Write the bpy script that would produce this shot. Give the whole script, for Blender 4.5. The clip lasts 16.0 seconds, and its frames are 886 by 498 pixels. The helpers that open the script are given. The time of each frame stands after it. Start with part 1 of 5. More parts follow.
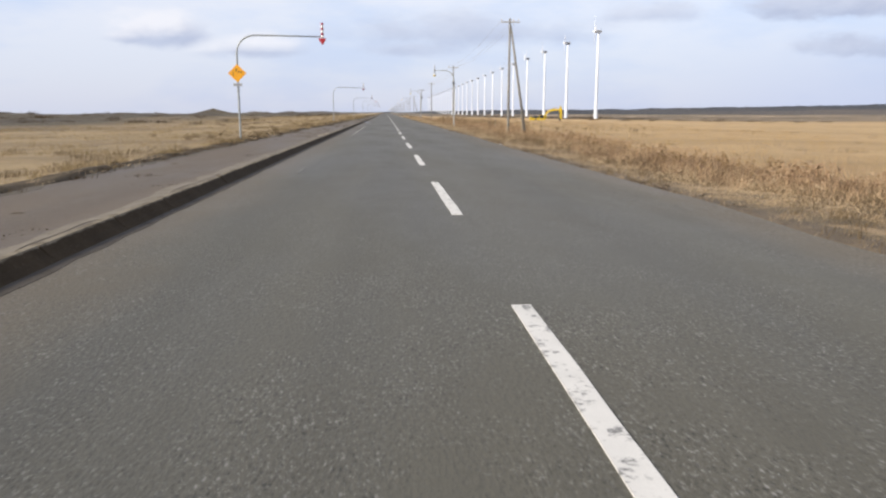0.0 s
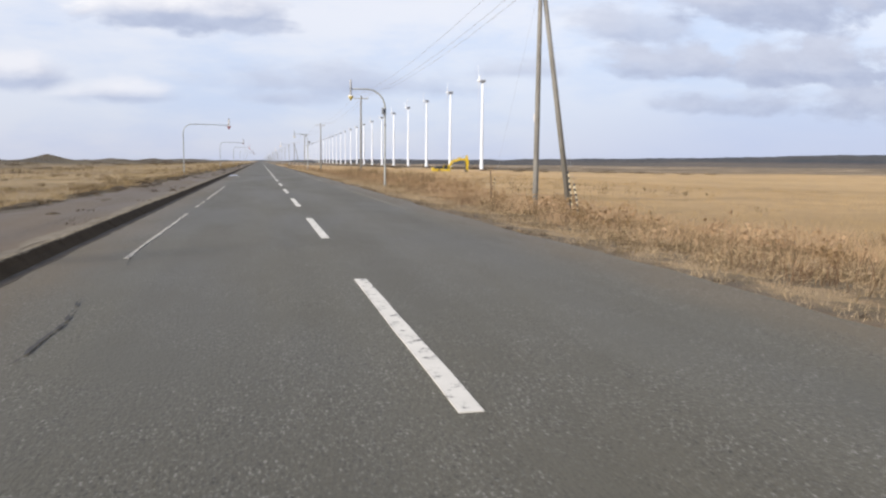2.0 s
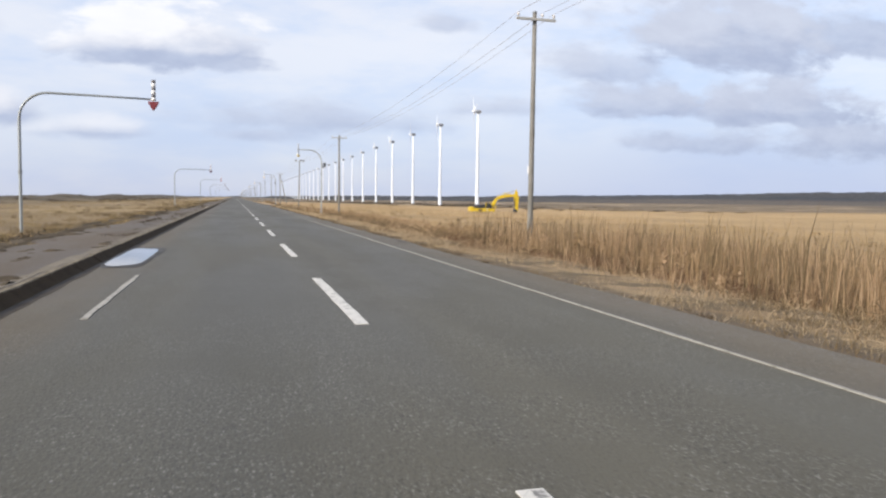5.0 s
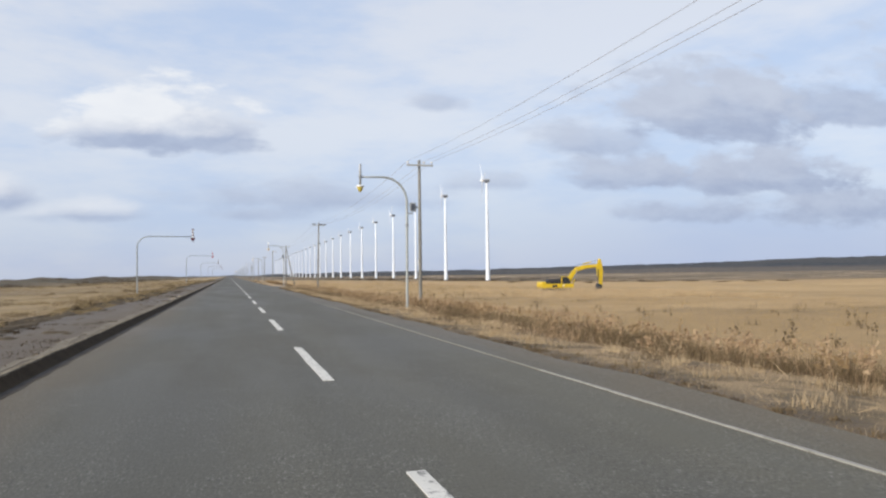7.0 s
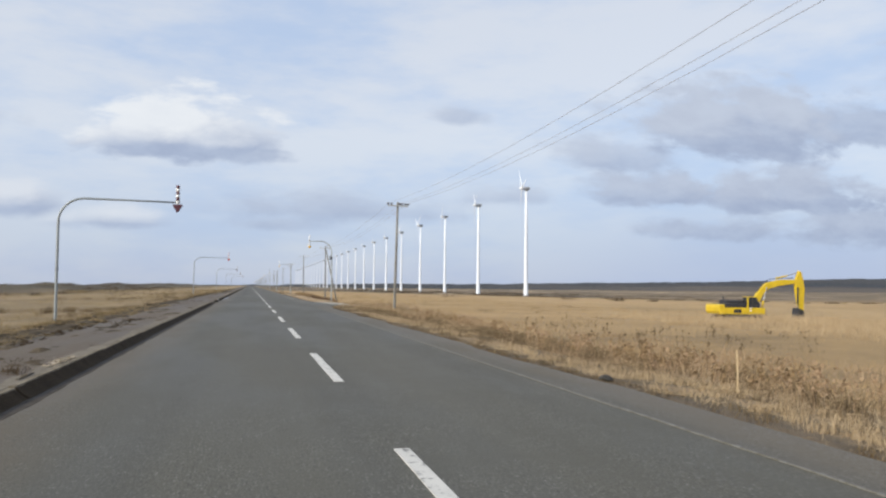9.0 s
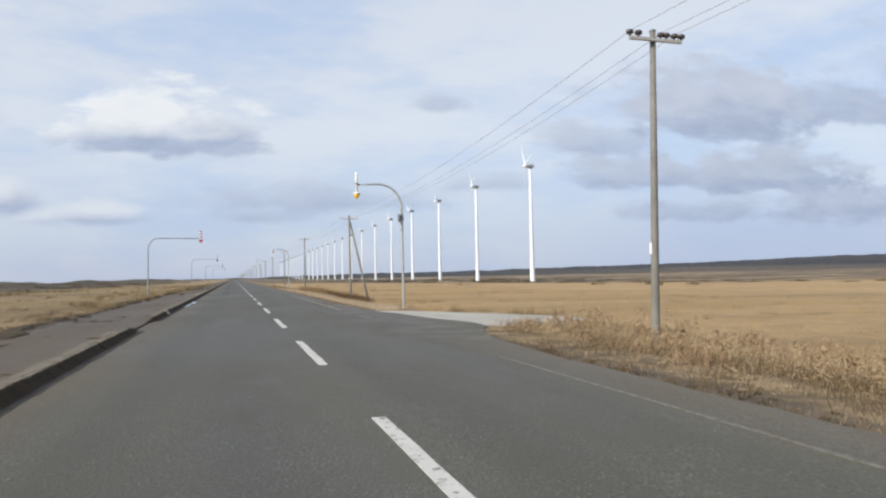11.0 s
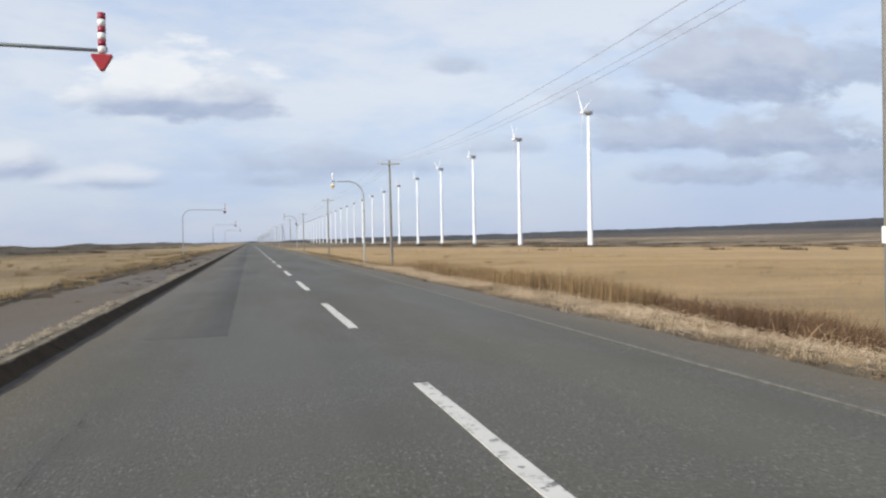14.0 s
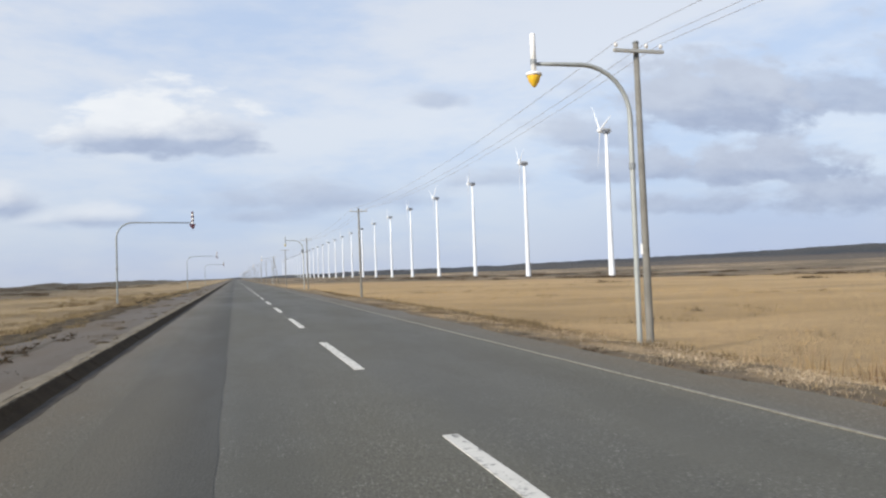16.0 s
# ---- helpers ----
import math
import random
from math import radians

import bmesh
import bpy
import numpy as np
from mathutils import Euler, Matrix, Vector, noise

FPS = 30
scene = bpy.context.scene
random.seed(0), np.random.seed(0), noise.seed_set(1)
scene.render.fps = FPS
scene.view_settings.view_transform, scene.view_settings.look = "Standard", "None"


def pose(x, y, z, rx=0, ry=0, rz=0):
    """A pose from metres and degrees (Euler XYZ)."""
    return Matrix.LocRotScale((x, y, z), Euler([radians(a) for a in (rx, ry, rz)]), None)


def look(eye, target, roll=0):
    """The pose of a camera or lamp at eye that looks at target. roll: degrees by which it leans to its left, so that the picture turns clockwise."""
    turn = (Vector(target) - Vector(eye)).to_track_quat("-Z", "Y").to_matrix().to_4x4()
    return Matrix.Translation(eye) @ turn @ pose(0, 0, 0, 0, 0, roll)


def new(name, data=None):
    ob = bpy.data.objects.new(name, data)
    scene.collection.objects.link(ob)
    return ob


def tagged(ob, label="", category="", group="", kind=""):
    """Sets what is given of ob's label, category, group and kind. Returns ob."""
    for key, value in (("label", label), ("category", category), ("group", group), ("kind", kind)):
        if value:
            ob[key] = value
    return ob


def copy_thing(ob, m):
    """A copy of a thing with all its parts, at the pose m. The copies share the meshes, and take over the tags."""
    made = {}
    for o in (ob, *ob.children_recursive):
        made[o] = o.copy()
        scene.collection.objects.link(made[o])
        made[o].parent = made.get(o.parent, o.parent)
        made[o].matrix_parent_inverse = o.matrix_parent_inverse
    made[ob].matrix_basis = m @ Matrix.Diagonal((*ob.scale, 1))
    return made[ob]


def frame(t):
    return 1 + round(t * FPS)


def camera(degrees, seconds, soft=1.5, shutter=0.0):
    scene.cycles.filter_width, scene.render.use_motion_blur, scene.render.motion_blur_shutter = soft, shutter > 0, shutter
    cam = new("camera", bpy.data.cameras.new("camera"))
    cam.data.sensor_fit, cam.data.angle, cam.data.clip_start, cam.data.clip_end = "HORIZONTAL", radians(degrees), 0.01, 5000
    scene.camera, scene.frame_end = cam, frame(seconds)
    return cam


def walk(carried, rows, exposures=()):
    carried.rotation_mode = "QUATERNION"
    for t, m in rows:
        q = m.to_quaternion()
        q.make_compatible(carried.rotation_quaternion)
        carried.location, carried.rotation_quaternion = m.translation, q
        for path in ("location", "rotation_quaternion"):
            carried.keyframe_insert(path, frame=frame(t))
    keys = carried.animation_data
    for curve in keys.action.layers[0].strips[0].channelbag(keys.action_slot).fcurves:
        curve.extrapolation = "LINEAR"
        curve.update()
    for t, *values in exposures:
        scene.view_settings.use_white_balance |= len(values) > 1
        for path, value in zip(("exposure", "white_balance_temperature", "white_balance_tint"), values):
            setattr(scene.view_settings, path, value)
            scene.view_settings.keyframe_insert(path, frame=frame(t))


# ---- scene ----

# ---- camera ----
cam = camera(61.5, 16.0, soft=2.3)
PATH = [
    (0.0, pose(-0.987, -5.328, 1.420, 79.61, -0.04, -4.33)),
    (0.5, pose(-1.099, 3.758, 1.424, 80.49, -0.44, -5.44)),
    (1.0, pose(-1.135, 12.856, 1.406, 81.40, -1.50, -9.76)),
    (1.5, pose(-1.098, 22.042, 1.414, 83.28, -0.04, -12.34)),
    (2.0, pose(-1.159, 31.008, 1.434, 83.37, -0.56, -13.69)),
    (2.5, pose(-1.210, 40.225, 1.442, 86.07, 0.91, -14.38)),
    (3.0, pose(-1.292, 49.405, 1.436, 85.99, -0.27, -15.09)),
    (3.2, pose(-1.334, 53.072, 1.431, 85.80, -0.45, -15.78)),
    (5.3, pose(-1.396, 92.313, 1.445, 86.39, -0.79, -15.50)),
    (5.5, pose(-1.358, 96.081, 1.459, 87.52, -1.23, -15.25)),
    (6.0, pose(-1.343, 105.420, 1.468, 90.17, -0.84, -16.39)),
    (6.5, pose(-1.352, 114.987, 1.475, 92.13, -0.38, -15.65)),
    (7.0, pose(-1.324, 124.576, 1.473, 91.88, 0.72, -16.00)),
    (7.5, pose(-1.342, 134.149, 1.482, 92.24, 1.44, -16.62)),
    (8.0, pose(-1.382, 143.662, 1.498, 91.81, 1.23, -15.80)),
    (8.5, pose(-1.415, 153.377, 1.506, 92.32, 0.33, -15.04)),
    (9.0, pose(-1.398, 163.123, 1.514, 92.91, -0.50, -14.54)),
    (9.2, pose(-1.400, 167.016, 1.509, 92.52, -0.45, -13.93)),
    (11.3, pose(-1.475, 208.087, 1.505, 91.76, 1.43, -16.06)),
    (11.5, pose(-1.482, 212.055, 1.501, 90.59, 2.11, -15.48)),
    (12.0, pose(-1.546, 222.024, 1.490, 90.25, 1.58, -15.17)),
    (12.5, pose(-1.584, 232.121, 1.507, 91.60, 1.58, -15.07)),
    (13.0, pose(-1.595, 242.211, 1.515, 91.37, 0.87, -14.74)),
    (13.5, pose(-1.605, 252.526, 1.480, 90.35, 0.20, -13.83)),
    (14.0, pose(-1.628, 262.728, 1.454, 89.19, 1.10, -14.55)),
    (14.5, pose(-1.711, 272.851, 1.444, 89.11, 1.38, -14.22)),
    (15.0, pose(-1.814, 282.977, 1.488, 91.85, 1.27, -14.43)),
    (15.5, pose(-1.840, 293.278, 1.477, 91.08, 1.44, -14.63)),
    (16.0, pose(-1.820, 303.540, 1.476, 91.69, 2.06, -15.64)),
]

walk(cam, PATH, [(0.0, 0.25, 6740, 13), (1.5, 0.24, 6740, 13), (2.0, 0.19, 6740, 13), (3.2, 0.15, 6620, 12), (5.5, 0.20, 6600, 12), (6.0, 0.09, 6570, 11), (7.0, 0.0, 6500, 10), (9.0, -0.04, 6450, 9), (11.5, 0.0, 6500, 9), (16.0, 0.03, 6500, 9)])

# ---- world and sun ----
SUN_AZ = 243.0   # compass bearing of the sun, the road runs along bearing 0
SUN_EL = 27.0
world = bpy.data.worlds.new("sky")
scene.world = world
world.use_nodes = True
WN, WL = world.node_tree.nodes, world.node_tree.links
WN.clear()


def wnode(kind, **sets):
    n = WN.new(kind)
    for k, v in sets.items():
        n.inputs[k].default_value = v
    return n


def wmath(op, a, b=None, c=None, clamp=False):
    n = WN.new("ShaderNodeMath")
    n.operation = op
    n.use_clamp = clamp
    for i, v in enumerate((a, b, c)):
        if v is None:
            continue
        if isinstance(v, (int, float)):
            n.inputs[i].default_value = v
        else:
            WL.new(v, n.inputs[i])
    return n.outputs[0]


def wmix(fac, a, b):
    n = WN.new("ShaderNodeMix")
    n.data_type = "RGBA"
    for i, v in ((0, fac), (6, a), (7, b)):
        if isinstance(v, (int, float)):
            n.inputs[i].default_value = v
        elif isinstance(v, tuple):
            n.inputs[i].default_value = (*v, 1)
        else:
            WL.new(v, n.inputs[i])
    return n.outputs[2]


def wsmooth(v, lo, hi):
    n = WN.new("ShaderNodeMapRange")
    n.interpolation_type = "SMOOTHSTEP"
    n.inputs[1].default_value, n.inputs[2].default_value = lo, hi
    WL.new(v, n.inputs[0])
    return n.outputs[0]


sky = WN.new("ShaderNodeTexSky")
sky.sky_type = "NISHITA"
sky.sun_disc = False
sky.sun_elevation = radians(SUN_EL)
sky.sun_rotation = radians(SUN_AZ)
sky.air_density, sky.dust_density, sky.ozone_density = 1.0, 1.0, 1.5
sky_scaled = WN.new("ShaderNodeVectorMath")
sky_scaled.operation = "SCALE"
sky_scaled.inputs[3].default_value = 0.12
WL.new(sky.outputs[0], sky_scaled.inputs[0])

coord = WN.new("ShaderNodeTexCoord").outputs["Generated"]
sep = WN.new("ShaderNodeSeparateXYZ")
WL.new(coord, sep.inputs[0])
sx, sy, sz = sep.outputs
ahead = wmath("MAXIMUM", sy, 0.15)
cu = wmath("DIVIDE", sx, ahead)
cv = wmath("DIVIDE", sz, ahead)
flat = WN.new("ShaderNodeCombineXYZ")
WL.new(cu, flat.inputs[0])
WL.new(wmath("MULTIPLY", cv, 2.2), flat.inputs[1])
warp = wnode("ShaderNodeTexNoise", Scale=5.0, Detail=3.0, Roughness=0.5)
WL.new(flat.outputs[0], warp.inputs["Vector"])
bent = WN.new("ShaderNodeVectorMath")
bent.operation = "MULTIPLY_ADD"
WL.new(warp.outputs["Color"], bent.inputs[0])
bent.inputs[1].default_value = (0.05, 0.06, 0.0)
WL.new(flat.outputs[0], bent.inputs[2])
puff = wnode("ShaderNodeTexNoise", Scale=11.0, Detail=7.0, Roughness=0.55)
WL.new(bent.outputs[0], puff.inputs["Vector"])
rag = wmath("MULTIPLY", wmath("SUBTRACT", puff.outputs[0], 0.5), 1.7)
crisp = wnode("ShaderNodeTexNoise", Scale=16.0, Detail=4.0, Roughness=0.6)
WL.new(bent.outputs[0], crisp.inputs["Vector"])


def cloud(u, v, a, up, down):
    """A cloud with its flat base just below (u, v): its depth (1 at the heart, 0 at the rim), and how high in it a direction lies."""
    du = wmath("DIVIDE", wmath("SUBTRACT", cu, u), a)
    rise = wmath("SUBTRACT", cv, v)
    above = wmath("DIVIDE", wmath("MAXIMUM", rise, 0.0), up)
    below = wmath("DIVIDE", wmath("MINIMUM", rise, 0.0), down)
    dv = wmath("ADD", above, below)
    depth = wmath("SUBTRACT", 1.0, wmath("SQRT", wmath("ADD", wmath("MULTIPLY", du, du), wmath("MULTIPLY", dv, dv))))
    return depth, wmath("SUBTRACT", dv, wmath("MULTIPLY", du, 0.28))


# u and v of the base line, half width, height above and below it, rim softness, weight, how white the crown is
CLOUDS = (
    (-0.46, 0.20, 0.20, 0.06, 0.03, 0.6, 0.6, 0.7), (1.30, 0.33, 0.34, 0.12, 0.06, 0.6, 0.8, 0.3),
    (0.11, 0.100, 0.24, 0.038, 0.020, 0.9, 0.75, 0.15), (0.03, 0.079, 0.09, 0.018, 0.012, 0.9, 0.7, 0.1),
    (-0.285, 0.096, 0.085, 0.046, 0.020, 0.55, 0.95, 0.75), (-0.17, 0.078, 0.09, 0.028, 0.013, 0.7, 0.75, 0.8),
    (0.36, 0.128, 0.09, 0.024, 0.014, 0.8, 0.6, 0.2), (0.283, 0.240, 0.060, 0.024, 0.018, 0.8, 0.65, 0.2),
    (0.70, 0.088, 0.17, 0.024, 0.018, 0.6, 0.85, 0.1), (0.97, 0.094, 0.24, 0.052, 0.030, 0.55, 1.0, 0.12),
    (0.59, 0.138, 0.18, 0.046, 0.020, 0.5, 0.95, 0.22), (0.83, 0.146, 0.20, 0.060, 0.028, 0.42, 1.0, 0.22),
    (0.53, 0.190, 0.14, 0.044, 0.022, 0.7, 0.75, 0.2), (0.98, 0.262, 0.22, 0.062, 0.030, 0.6, 0.85, 0.1),
    (0.735, 0.238, 0.235, 0.112, 0.044, 0.45, 1.0, 0.30), (-0.02, 0.172, 0.080, 0.036, 0.020, 0.5, 0.8, 0.35), (-0.094, 0.182, 0.145, 0.074, 0.030, 0.34, 1.0, 1.0))

layer = WN.new("ShaderNodeMapping")
layer.inputs["Scale"].default_value = (1.0, 1.0, 3.4)
WL.new(coord, layer.inputs[0])
veil = wnode("ShaderNodeTexNoise", Scale=2.6, Detail=8.0, Roughness=0.58)
WL.new(layer.outputs[0], veil.inputs["Vector"])
thin = wnode("ShaderNodeTexNoise", Scale=9.0, Detail=6.0, Roughness=0.6)
WL.new(layer.outputs[0], thin.inputs["Vector"])
low = wmath("SUBTRACT", 1.0, wsmooth(sz, 0.0, 0.22))
blue = wmix(low, (0.585, 0.705, 0.93), (0.505, 0.60, 0.84))
milk = wmix(low, (0.825, 0.86, 0.94), (0.60, 0.67, 0.845))
veil_mask = wsmooth(wmath("ADD", veil.outputs[0], wmath("MULTIPLY", wmath("SUBTRACT", thin.outputs[0], 0.5), 0.25)), 0.32, 0.60)
tone = wmix(0.78, sky_scaled.outputs[0], wmix(veil_mask, blue, milk))
murk = wmath("MULTIPLY", wmath("SUBTRACT", 1.0, wsmooth(cv, 0.03, 0.16)), wsmooth(cu, 0.15, 0.75))
tone = wmix(wmath("MULTIPLY", murk, 0.6), tone, (0.42, 0.515, 0.74))
lit = wmix(crisp.outputs[0], (0.90, 0.92, 0.945), (0.77, 0.81, 0.88))
shade = wmix(wsmooth(crisp.outputs[0], 0.3, 0.7), (0.385, 0.455, 0.615), (0.455, 0.53, 0.685))
for u, v, a, up, down, soft_rim, weight, crown in CLOUDS:
    depth, height = cloud(u, v, a, up, down)
    mask = wmath("MULTIPLY", wsmooth(wmath("ADD", depth, rag), 0.0, soft_rim), weight)
    bright = wmath("MULTIPLY", wsmooth(wmath("ADD", height, wmath("MULTIPLY", rag, 0.7)), -0.35, 0.42), crown)
    tone = wmix(mask, tone, wmix(bright, shade, lit))
tone = wmix(wmath("MULTIPLY", wsmooth(sz, 0.45, 0.85), 0.75), tone, (0.31, 0.385, 0.56))
back = WN.new("ShaderNodeBackground")
WL.new(tone, back.inputs[0])
back.inputs[1].default_value = 1.0
WL.new(back.outputs[0], WN.new("ShaderNodeOutputWorld").inputs[0])

sun = new("sun", bpy.data.lights.new("sun", "SUN"))
sun.data.energy = 5.0
sun.data.angle = radians(8.0)
sun.data.color = (1.0, 0.93, 0.82)
sun_dir = Vector((math.sin(radians(SUN_AZ)) * math.cos(radians(SUN_EL)), math.cos(radians(SUN_AZ)) * math.cos(radians(SUN_EL)), math.sin(radians(SUN_EL))))
sun.matrix_world = look(sun_dir * 50, (0, 0, 0))


# ---- materials ----
def material(name, rough=0.8, metal=0.0):
    m = bpy.data.materials.new(name)
    m.use_nodes = True
    b = m.node_tree.nodes["Principled BSDF"]
    b.inputs["Roughness"].default_value = rough
    b.inputs["Metallic"].default_value = metal
    return m, m.node_tree.nodes, m.node_tree.links, b


class Net:
    """Short calls for building one material's nodes."""

    def __init__(self, name, rough=0.8, metal=0.0):
        self.m, self.n, self.l, self.b = material(name, rough, metal)
        self.xyz = self.n.new("ShaderNodeTexCoord").outputs["Object"]

    def put(self, sock, v):
        if isinstance(v, (int, float)):
            sock.default_value = v
        elif isinstance(v, tuple):
            sock.default_value = (*v, 1) if len(v) == 3 and sock.type == "RGBA" else v
        else:
            self.l.new(v, sock)

    def stretch(self, x, y, z):
        k = self.n.new("ShaderNodeMapping")
        k.inputs["Scale"].default_value = (x, y, z)
        self.l.new(self.xyz, k.inputs[0])
        return k.outputs[0]

    def noise(self, scale, detail=4.0, rough=0.55, vec=None, lo=None, hi=None):
        k = self.n.new("ShaderNodeTexNoise")
        k.inputs["Scale"].default_value, k.inputs["Detail"].default_value, k.inputs["Roughness"].default_value = scale, detail, rough
        self.l.new(vec or self.xyz, k.inputs["Vector"])
        return k.outputs[0] if lo is None else self.span(k.outputs[0], lo, hi)

    def cells(self, scale, vec=None, lo=None, hi=None):
        k = self.n.new("ShaderNodeTexVoronoi")
        k.inputs["Scale"].default_value = scale
        self.l.new(vec or self.xyz, k.inputs["Vector"])
        return k if lo is None else self.span(k.outputs["Distance"], lo, hi)

    def span(self, v, lo, hi, a=0.0, b=1.0):
        k = self.n.new("ShaderNodeMapRange")
        k.interpolation_type = "SMOOTHSTEP"
        for i, q in enumerate((lo, hi, a, b)):
            k.inputs[i + 1].default_value = q
        self.l.new(v, k.inputs[0])
        return k.outputs[0]

    def math(self, op, a, b=0.0):
        k = self.n.new("ShaderNodeMath")
        k.operation = op
        self.put(k.inputs[0], a), self.put(k.inputs[1], b)
        return k.outputs[0]

    def mix(self, fac, a, b):
        k = self.n.new("ShaderNodeMix")
        k.data_type = "RGBA"
        self.put(k.inputs[0], fac), self.put(k.inputs[6], a), self.put(k.inputs[7], b)
        return k.outputs[2]

    def axis(self, i):
        k = self.n.new("ShaderNodeSeparateXYZ")
        self.l.new(self.xyz, k.inputs[0])
        return k.outputs[i]

    def island(self):
        return self.n.new("ShaderNodeNewGeometry").outputs["Random Per Island"]

    def random(self):
        return self.n.new("ShaderNodeObjectInfo").outputs["Random"]

    def bump(self, height, strength=0.4, distance=0.01):
        k = self.n.new("ShaderNodeBump")
        k.inputs["Strength"].default_value, k.inputs["Distance"].default_value = strength, distance
        self.l.new(height, k.inputs["Height"])
        self.l.new(k.outputs[0], self.b.inputs["Normal"])

    def done(self, col, rough=None):
        self.put(self.b.inputs["Base Color"], col)
        if rough is not None:
            self.put(self.b.inputs["Roughness"], rough)
        return self.m


def asphalt(name, base, warm, speck=0.5, sandy=False, fade=None):
    """Worn asphalt; fade gives the colour that a repair melts into towards the kerb."""
    k = Net(name, 0.85)
    k.b.inputs["Specular IOR Level"].default_value = 0.42
    k.b.inputs["Diffuse Roughness"].default_value = 0.2
    light = tuple(min(1, v * 1.2 + base[1] * 1.7) for v in base)
    dark = tuple(v * 0.28 for v in base)
    big = k.noise(0.35, 5, 0.6, k.stretch(1.0, 0.25, 1.0), 0.3, 0.7)
    track = k.noise(0.9, 3, 0.5, k.stretch(1.0, 0.03, 1.0), 0.35, 0.65)
    col = k.mix(k.math("MULTIPLY", big, 0.85), base, warm)
    if fade:
        edge = k.math("ADD", k.axis(0), k.math("MULTIPLY", k.math("SUBTRACT", k.noise(0.8, 4, 0.6, k.stretch(1.0, 0.15, 1.0)), 0.5), 0.5))
        col = k.mix(k.span(edge, -3.0, -2.1, 1.0, 0.0), col, fade)
    col = k.mix(k.math("MULTIPLY", track, 0.22), col, dark)
    if sandy:
        rim = k.span(k.math("ADD", k.math("ABSOLUTE", k.axis(0)), k.math("MULTIPLY", k.noise(0.8, 5, 0.65, k.stretch(1.0, 0.3, 1.0)), 1.6)), 3.6, 4.8)
        mouth = k.math("MULTIPLY", k.math("MULTIPLY", k.span(k.axis(1), 216.0, 221.0), k.span(k.axis(1), 232.5, 235.5, 1.0, 0.0)), k.span(k.axis(0), 2.0, 3.4))
        rim = k.math("MULTIPLY", rim, k.math("SUBTRACT", 1.0, mouth))
        col = k.mix(k.math("MULTIPLY", rim, 0.8), col, (0.104, 0.083, 0.053))
        dust = k.math("MULTIPLY", k.noise(1.0, 5, 0.6, k.stretch(0.55, 1.1, 1.0), 0.50, 0.66), mouth)
        col = k.mix(k.math("MULTIPLY", dust, 0.75), col, (0.175, 0.155, 0.12))
    along = k.stretch(1.0, 0.42, 1.0)
    grit = k.noise(60, 3, 0.7, along)
    stone = k.cells(42, along)
    worn = k.noise(0.8, 6, 0.7, None, 0.34, 0.58)
    pick = k.span(k.noise(9.0, 6, 0.8, along), 0.44, 0.56)
    spot = k.math("MULTIPLY", k.math("MULTIPLY", k.span(stone.outputs["Distance"], 0.10, 0.5, 1.0, 0.0), pick), k.math("MULTIPLY", worn, speck))
    col = k.mix(k.span(grit, 0.55, 0.75, 0.0, 0.55), col, dark)
    col = k.mix(spot, col, k.mix(k.span(stone.outputs["Color"], 0.25, 0.6), light, dark))
    fleck = k.noise(42, 5, 0.85, along)
    col = k.mix(k.math("MULTIPLY", k.span(fleck, 0.55, 0.65), k.math("MULTIPLY", worn, speck)), col, light)
    col = k.mix(k.math("MULTIPLY", k.span(fleck, 0.46, 0.35), k.math("ADD", k.math("MULTIPLY", worn, speck * 0.6), 0.3)), col, dark)
    k.bump(k.math("ADD", grit, k.math("MULTIPLY", stone.outputs["Distance"], 0.8)), 0.35, 0.010)
    return k.done(col, k.span(big, 0, 1, 0.60, 0.74))


M = {}
M["asphalt"] = asphalt("asphalt", (0.0715, 0.0672, 0.0505), (0.084, 0.0785, 0.0588), 1.0, True)
M["patch"] = asphalt("new_asphalt", (0.045, 0.0412, 0.0305), (0.053, 0.0485, 0.0358), 0.4, False, (0.084, 0.075, 0.0545))
M["tyre_mark"] = asphalt("tyre_rubber", (0.052, 0.048, 0.034), (0.062, 0.057, 0.041), 0.8)
M["footway"] = asphalt("footway_asphalt", (0.088, 0.067, 0.043), (0.112, 0.081, 0.049), 0.5)


def paint(name, col, wear_lo, wear_hi, under=(0.15, 0.148, 0.14)):
    k = Net(name, 0.7)
    wear = k.math("ADD", k.math("MULTIPLY", k.noise(6, 5, 0.7), 0.8), k.math("MULTIPLY", k.noise(30, 3, 0.7), 0.2))
    dirt = k.noise(2.2, 4, 0.6, None, 0.35, 0.7)
    c = k.mix(k.math("MULTIPLY", dirt, 0.35), col, tuple(v * 0.7 for v in col))
    k.bump(k.noise(60, 3, 0.7), 0.3, 0.006)
    return k.done(k.mix(k.span(wear, wear_lo, wear_hi), c, under))


M["white_line"] = paint("road_paint", (0.57, 0.555, 0.51), 0.52, 0.63)
M["edge_line"] = paint("worn_road_paint", (0.22, 0.208, 0.172), 0.46, 0.64, (0.10, 0.092, 0.07))
M["faint_line"] = paint("vanishing_road_paint", (0.165, 0.16, 0.142), 0.42, 0.58, (0.10, 0.092, 0.07))
M["crisp_line"] = paint("edge_road_paint", (0.29, 0.28, 0.245), 0.50, 0.68, (0.10, 0.092, 0.07))
M["left_line"] = paint("faded_road_paint", (0.36, 0.34, 0.295), 0.48, 0.64, (0.10, 0.095, 0.078))


